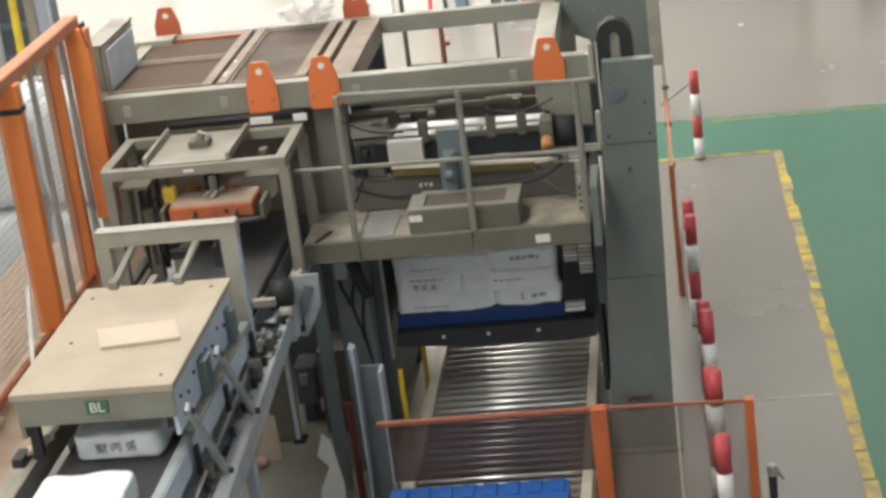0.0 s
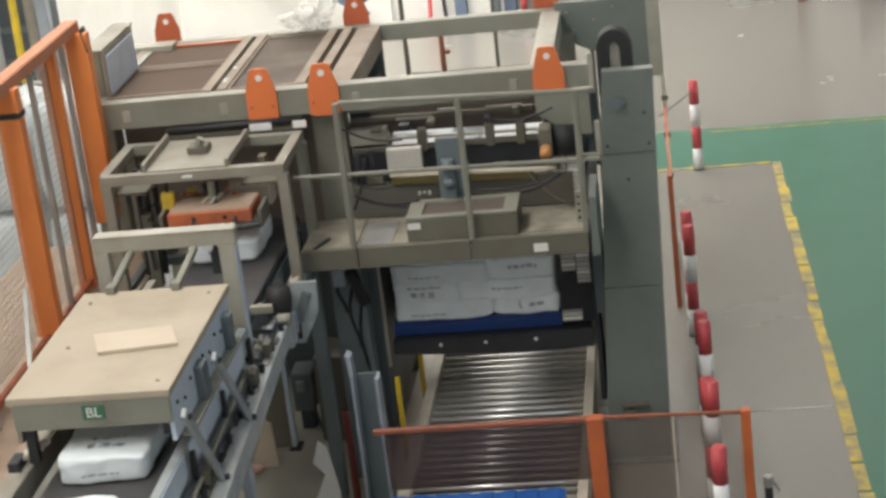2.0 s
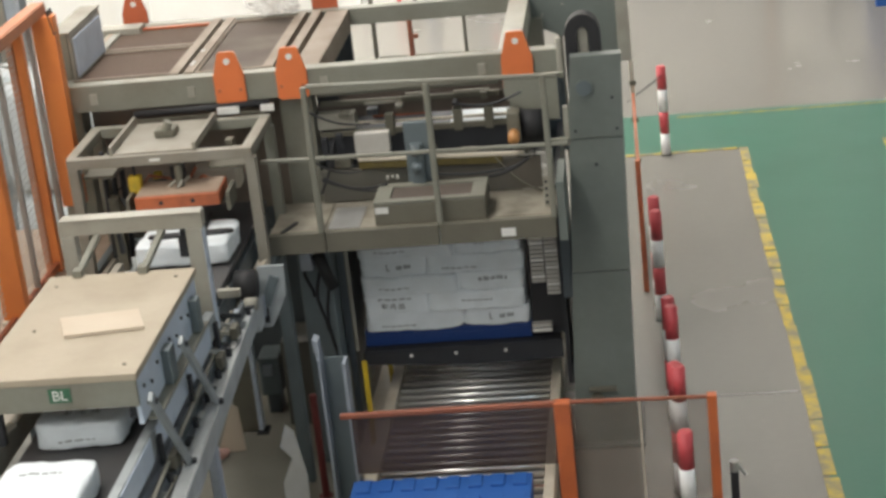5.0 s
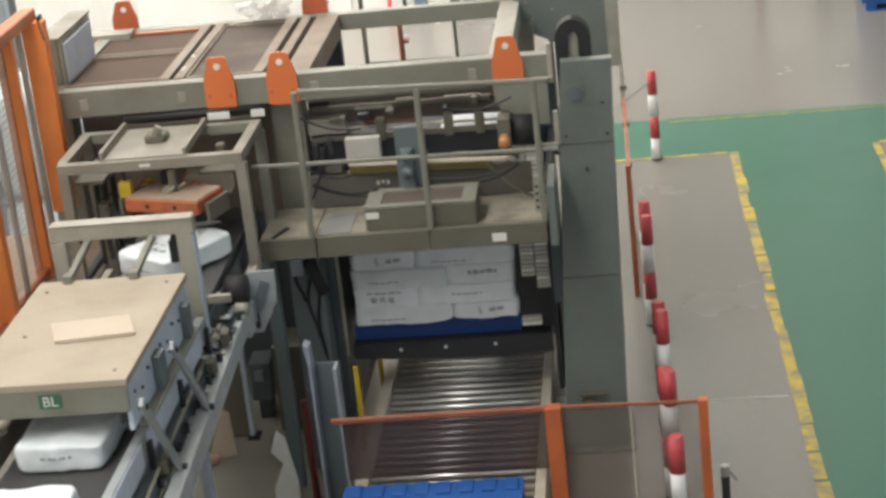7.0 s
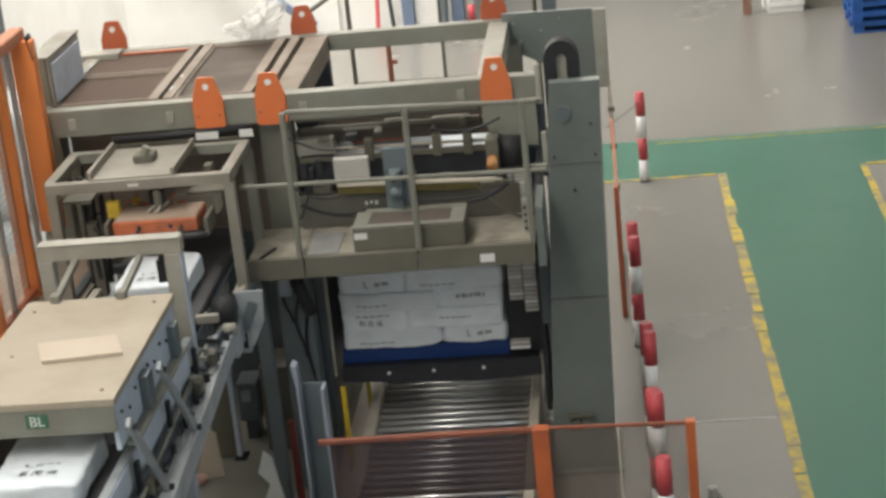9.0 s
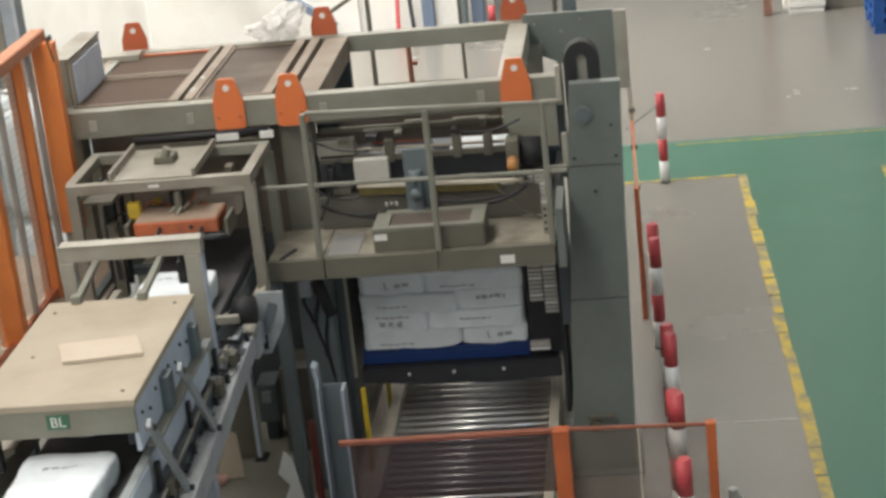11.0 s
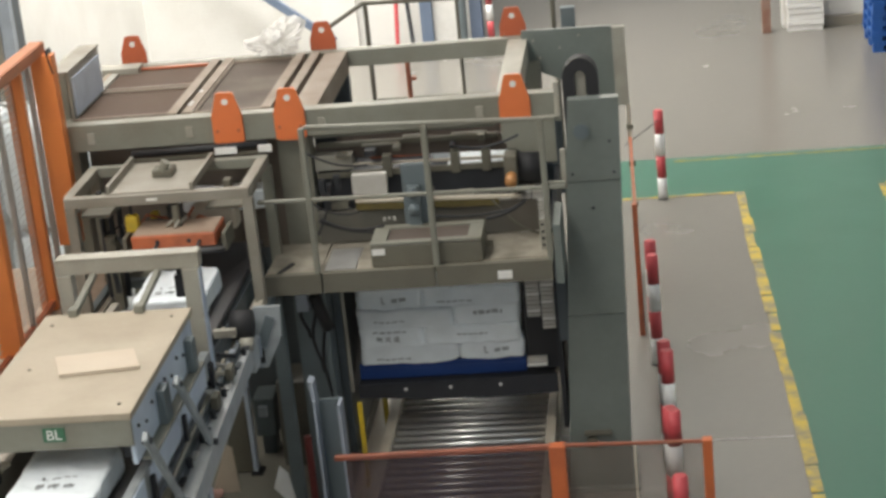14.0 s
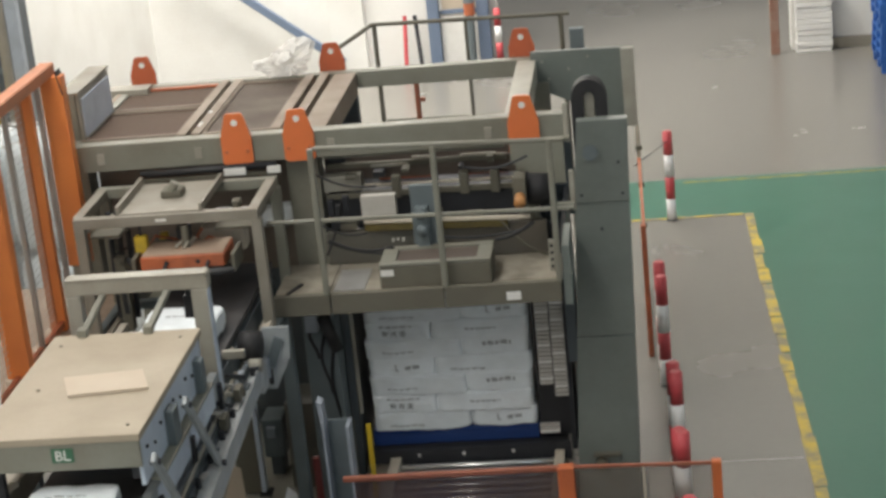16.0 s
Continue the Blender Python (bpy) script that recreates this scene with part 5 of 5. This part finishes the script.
def bag_surface(x, y, z):
    """The point of the plump bag's skin in that direction from its middle."""
    s = (abs(x / A) ** P + abs(y / B) ** P + abs(z / C) ** P) ** (-1 / P)
    return Vector((x * s, y * s, z * s))


def bag_body(seed):
    bm = made()
    bmesh.ops.create_cube(bm, size=2)
    bmesh.ops.subdivide_edges(bm, edges=bm.edges[:], cuts=21, use_grid_fill=True)
    for v in bm.verts:
        p = bag_surface(v.co.x * A, v.co.y * B, v.co.z * C)
        v.co = p + swell(p + Vector((seed * 3.1, 0, 0)))
        v.co.z += C
    return bm


def on_side(me, seed, side):
    """Lay flat print on the bag: the long side, the end or the top."""
    for v in me.vertices:
        u, w = v.co.x, v.co.y
        if side == "side":
            r = (1 - min(abs(w / C), 0.98) ** P) ** (1 / P)
            p = Vector((u, -B * max(r ** P - abs(u / A) ** P, 0.001) ** (1 / P), w))
            n = Vector((0, -1, w * 4))
        elif side == "end":
            r = (1 - min(abs(w / C), 0.98) ** P) ** (1 / P)
            p = Vector((-A * max(r ** P - abs(u / B) ** P, 0.001) ** (1 / P), -u, w))
            n = Vector((-1, 0, w * 4))
        else:
            x, y = w, -u
            r = (abs(x / A) ** P + abs(y / B) ** P) ** (1 / P)
            p = Vector((x, y, C * max(1 - r ** P, 0.001) ** (1 / P)))
            n = Vector((x * 0.4, y * 0.4, 1))
        v.co = p + swell(p + Vector((seed * 3.1, 0, 0))) + n.normalized() * 0.003
        v.co.z += C


def flat_grid(bm, x0, x1, y0, y1, n=8):
    for i in range(n):
        a, b = x0 + (x1 - x0) * i / n, x0 + (x1 - x0) * (i + 1) / n
        bm.faces.new([bm.verts.new((x, y, 0)) for x, y in ((a, y0), (b, y0), (b, y1), (a, y1))])
    return bm


def print_words(text, size, u, w, seed, side):
    cu = bpy.data.curves.new("print", "FONT")
    cu.body, cu.size, cu.align_x, cu.align_y, cu.resolution_u, cu.space_character = text, size, "CENTER", "CENTER", 3, 1.5
    tmp = new("print_shape", cu)
    bpy.context.view_layer.update()
    me = bpy.data.meshes.new_from_object(tmp.evaluated_get(bpy.context.evaluated_depsgraph_get()))
    bpy.data.objects.remove(tmp)
    for v in me.vertices:
        v.co.x, v.co.y = v.co.x + u, v.co.y + w
    on_side(me, seed, side)
    me.materials.clear()
    me.materials.append(INK)
    return me


def bag_kind(seed, words, bars, category_group):
    t = thing("bag", (0, 0, 0), "full white woven plastic bag with dark print", "bag", category_group)
    smooth(part("sack", bag_body(seed), BAGM, t))
    for side, u, w, size in words:
        ob = new("print", print_words("聚丙烯", size, u, w, seed, side))
        ob.parent = t
        tagged(ob, "black printed characters")
    for side, u0, u1, w0, w1, mat in bars:
        me = mesh_of("print_bar", flat_grid(made(), u0, u1, w0, w1), mat)
        on_side(me, seed, side)
        ob = new("print_bar", me)
        ob.parent = t
    return t


def bar_row(side, u0, u1, w, h, mat=INKGREY):
    """A line of small print, too small to read."""
    out, u, r = [], u0, random.Random(int((u0 + w) * 977))
    while u < u1:
        k = r.uniform(0.025, 0.06)
        out.append((side, u, min(u + k, u1), w, w + h, mat))
        u += k + 0.012
    return out


stack_a = bag_kind(1, [("end", -0.03, -0.02, 0.055)], bar_row("side", -0.12, 0.13, 0.0, 0.012) + bar_row("end", -0.15, 0.12, 0.035, 0.012), "bags on the pallet")
stack_b = bag_kind(2, [], bar_row("side", -0.26, 0.02, -0.035, 0.013) + bar_row("end", 0.02, 0.14, -0.02, 0.03) + [("end", -0.06, -0.048, -0.03, 0.025, INKGREY), ("end", -0.06, -0.03, -0.03, -0.022, INKGREY)], "bags on the pallet")
stack_c = bag_kind(3, [], bar_row("side", -0.26, 0.0, -0.02, 0.012) + bar_row("end", -0.1, 0.14, 0.0, 0.03), "bags on the pallet")
A, B, P = 0.35, 0.268, 10
INFEED = "bags on the infeed conveyor"
lines_top = bar_row("top", -0.04, 0.1, -0.1, 0.02) + [("top", -0.1, -0.085, -0.115, -0.07, INK), ("top", -0.1, -0.06, -0.115, -0.105, INK)]
flow_end = bag_kind(4, [("end", 0.0, 0.0, 0.075)], bar_row("top", -0.12, 0.12, 0.1, 0.02), INFEED)
flow_top = bag_kind(5, [("top", 0.0, -0.21, 0.07)], lines_top + bar_row("end", -0.12, 0.1, -0.03, 0.012), INFEED)
flow_plain = bag_kind(6, [], bar_row("end", -0.1, 0.08, 0.0, 0.014) + bar_row("top", -0.15, 0.1, 0.15, 0.018), INFEED)

# ---- pallet hoist: everything here rides up and down ----
hp = thing("hoist_pallet", (0, 0, 0), "blue plastic pallet under the bag stack", "pallet")
b = made()
box(b, -0.69, 0.69, 0.0, 1.28, -0.04, 0.0, 0.01)
part("top_deck", b, BLUESHADED, hp)
part("front_skirt", box(made(), -0.69, 0.69, 0.0, 0.05, -0.13, -0.04, 0.008), BLUESHADED, hp)
part("back_skirt", box(made(), -0.69, 0.69, 1.2, 1.28, -0.13, -0.04, 0.008), BLUESHADED, hp)
part("runner", box(made(), -0.69, 0.69, 0.6, 0.7, -0.13, -0.04), BLUESHADED, hp)
hc = thing("hoist_carriage", (0, 0, 0), "black steel hoist carriage with fork plate and cable ladder", "hoist carriage")
part("fork_plate", box(made(), -0.7, 0.92, -0.06, 1.3, -0.2, -0.135, 0.01), BLACK, hc)
part("front_lip", plate(made(), ((-0.7, -0.14), (0.94, -0.13), (0.94, -0.285), (0.7, -0.3), (0.35, -0.305), (-0.1, -0.29), (-0.45, -0.265), (-0.7, -0.25)), -0.1, -0.065), DARK, hc)
# White discs stand for the small glints on the lip.
for x in (-0.31, 0.06, 0.47):
    part("reflector", rod(made(), (x, -0.101, -0.19), (x, -0.11, -0.19), 0.014, 10), PAPER, hc, "bolt head painted white for its glint")
part("mast_plate", box(made(), 0.7, 0.96, 0.05, 0.1, -0.13, 1.7), DARK, hc)
lad = thing("cable_ladder", (0, 0, 0), "pale ribbed cable carrier riding on the hoist", "cable carrier")
for i in range(34):
    z = 0.25 + i * 0.036
    for x0, x1, first in ((0.73, 0.84, 3), (0.85, 0.985, 0)):
        if i >= first:
            part("link", box(made(), x0, x1, -0.05, 0.02, z, z + 0.027, 0.003), CASE if (i * 7 + int(x0 * 50)) % 4 else PAPER, lad)
part("lower_clip", box(made(), 0.7, 0.86, -0.05, 0.02, -0.07, -0.045), PAPER, lad)
part("lower_clip", box(made(), 0.7, 0.86, -0.05, 0.02, -0.03, -0.005), CASE, lad)
part("spine", box(made(), 0.7, 0.985, 0.021, 0.03, -0.08, 1.5), BLACK, lad)

HX, HY = -1.79, 14.5
HOIST = [(0.0, 1.265), (2.0, 1.265), (2.25, 1.24), (2.5, 1.1), (2.75, 0.92), (3.0, 0.76), (3.25, 0.69), (3.5, 0.69), (3.75, 0.71), (4.0, 0.77), (4.5, 0.9), (5.0, 1.03), (5.5, 1.12),
         (6.5, 1.14), (7.0, 1.13), (7.5, 1.105), (15.2, 1.105), (15.5, 1.02), (15.75, 0.87), (16.0, 0.7)]
LAYER = 0.158
E4 = ((-0.27, 0.25, 0), (0.39, 0.38, 90), (-0.39, 0.9, 90), (0.27, 1.03, 0))
O4 = ((-0.39, 0.38, 90), (0.27, 0.25, 0), (-0.27, 1.03, 0), (0.39, 0.9, 90))
rngb = random.Random(5)
RIDERS = []
for layer in range(7):
    for i, (x, y, r) in enumerate(E4 if layer % 2 == 0 else O4):
        src = (stack_b, stack_a, stack_c, stack_b, stack_c, stack_a, stack_b)[layer]
        ob = copy_thing(src, pose(0, 0, 0))
        RIDERS.append((ob, x + rngb.uniform(-.012, .012), y + rngb.uniform(-.012, .012), layer * LAYER - 0.004, r + (180 if y > 0.6 and r == 0 else 0) + rngb.uniform(-1.5, 1.5)))

FORMED = [copy_thing(flow_plain, pose(0, 0, 0)) for _ in range(4)]
FLOW = [(k, copy_thing((flow_plain, flow_end, flow_top, flow_top, flow_plain, flow_top, flow_end, flow_top, flow_plain)[k], pose(0, 0, 0))) for k in range(0, 9)]
for src in (stack_a, stack_b, stack_c, flow_end, flow_top, flow_plain):
    for o in (*src.children_recursive, src):
        bpy.data.objects.remove(o)


def pallet_height(t):
    for (t0, a), (t1, b) in zip(HOIST, HOIST[1:]):
        if t0 <= t <= t1:
            return a + (b - a) * (t - t0) / (t1 - t0)
    return HOIST[-1][1]


def slot(i):
    x, y, r = E4[(1, 0, 3, 2)[i]]
    return HX + x, HY + y, r


def flow_rows(k):
    """The way of one bag: along the belt, under the hood, turned by the clamp, into a slot of the layer."""
    e = 0.66 + 2.5 * k
    xb = -3.47
    keys = [(-22.75, xb, 1.09, 2.277, 90), (-2.75, xb, 10.49, 2.277, 90), (-0.8, xb, 11.72, 2.277, 90), (0.0, xb, 12.28, 2.277, 90), (0.45, xb, 12.72, 2.277, 90)]
    sx, sy, sr = slot(k % 4)
    if k == 0:
        keys += [(1.0, xb - 0.05, 13.2, 2.28, 90), (1.3, xb - 0.05, 13.65, 2.28, 90), (1.6, xb - 0.05, 14.25, 2.35, 90), (2.2, xb, 14.95, 2.44, 90)]
    else:
        keys += [(0.95, xb - 0.03, 13.02, 2.28, 90), (1.24, xb - 0.03, 13.1, 2.29, 70), (1.46, xb - 0.03, 13.13, 2.29, 34), (1.74, xb - 0.03, 13.16, 2.29, 2), (1.95, xb, 13.27, 2.29, 0), (2.1, xb, 13.6, 2.29, 0), (2.3, xb, 14.3, 2.36, 0), (2.7, xb, 14.95, 2.44, 0)]
    if k > 4:
        keys += [(3.4, -2.6, 15.4, 2.45, keys[-1][4])]
    elif k == 4:
        keys += [(14.7 - e, xb, 14.95, 2.44, 0), (15.1 - e, xb, 15.6, 2.44, 0)]
    elif k % 2:
        # the bags of the far side wait behind the panel and slide in together
        wait = 15.57 if k == 1 else 16.12
        keys += [(3.2, xb, wait, 2.44, 0), (14.1 - e, xb, wait, 2.44, 0), (14.3 - e, -2.9, sy + 0.5, 2.44, sr * 0.5)]
    else:
        keys += [(3.0, -2.9, sy + 0.5, 2.44, keys[-1][4]), (3.4, sx, sy + 0.5, 2.44, sr)]
    rows = [(e + s, (x, y, z, r)) for s, x, y, z, r in keys]
    if k < 4:
        rows += [(14.6, (sx, sy + 0.5, 2.44, sr)), (15.14, (sx, sy + 0.5, 2.44, sr)), (15.34, (sx, sy + 0.1, 2.36, sr)), (15.5, (sx, sy, pallet_height(15.5) + 8 * LAYER, sr)), (16.0, (sx, sy, pallet_height(16) + 8 * LAYER, sr))]
    return rows


def at_time(rows, t):
    if t <= rows[0][0]:
        return rows[0][1]
    for (t0, a), (t1, b) in zip(rows, rows[1:]):
        if t0 <= t <= t1:
            f = (t - t0) / (t1 - t0)
            return tuple(p + (q - p) * f for p, q in zip(a, b))
    return rows[-1][1]


def clipped(rows):
    """The rows from the clip's start to its end."""
    keyed = [t for t, _ in rows if 0.02 < t < 15.98]
    steady = [i * 0.8 for i in range(1, 20) if i * 0.8 < rows[1][0] - 0.3]
    times = [0.0] + sorted(keyed + steady) + [16.0]
    out = []
    for t in times:
        x, y, z, r = at_time(rows, t)
        out.append((t, pose(x, y, z, 0, 0, r)))
    return out


def motions():
    for ob in (hp, hc, lad):
        walk(ob, [(t, pose(HX, HY, z)) for t, z in HOIST])
    for ob, x, y, dz, r in RIDERS:
        walk(ob, [(t, pose(HX + x, HY + y, z + dz, 0, 0, r)) for t, z in HOIST])
    for i, ob in enumerate(FORMED):
        x, y, r = slot(i)
        rows = [(0.0, (x, y + 0.5, 2.44, r)), (1.8, (x, y + 0.5, 2.44, r)), (2.3, (x, y, 2.44, r))]
        rows += [(t, (x, y, z + 7 * LAYER, r)) for t, z in HOIST if t >= 2.5]
        walk(ob, clipped(rows))
    for k, ob in FLOW:
        walk(ob, clipped(flow_rows(k)))
    swing = [(0.0, 0)]
    for k in range(1, 6):
        e = 0.66 + 2.5 * k
        swing += [(e + 1.0, 0), (e + 1.24, -8), (e + 1.48, -30), (e + 1.76, -6), (e + 2.05, 14), (e + 2.35, 0)]
    swing = [s for s in swing if s[0] < 15.9] + [(16.0, 0)]
    hold = [(0.0, 2.68)]
    for k in range(1, 6):
        e = 0.66 + 2.5 * k
        hold += [(e + 1.2, 2.68), (e + 1.5, 2.5), (e + 1.98, 2.5), (e + 2.2, 2.68)]
    hold = [s for s in hold if s[0] < 15.9] + [(16.0, 2.68)]
    walk(hoop, [(t, pose(-3.42, 13.0 + (2.68 - z) * 0.2, z, -14, 0, 4)) for t, z in hold])
    walk(clamp, [(t, pose(-3.56, 13.44, 2.62, 0, 0, a)) for t, a in swing])


motions()
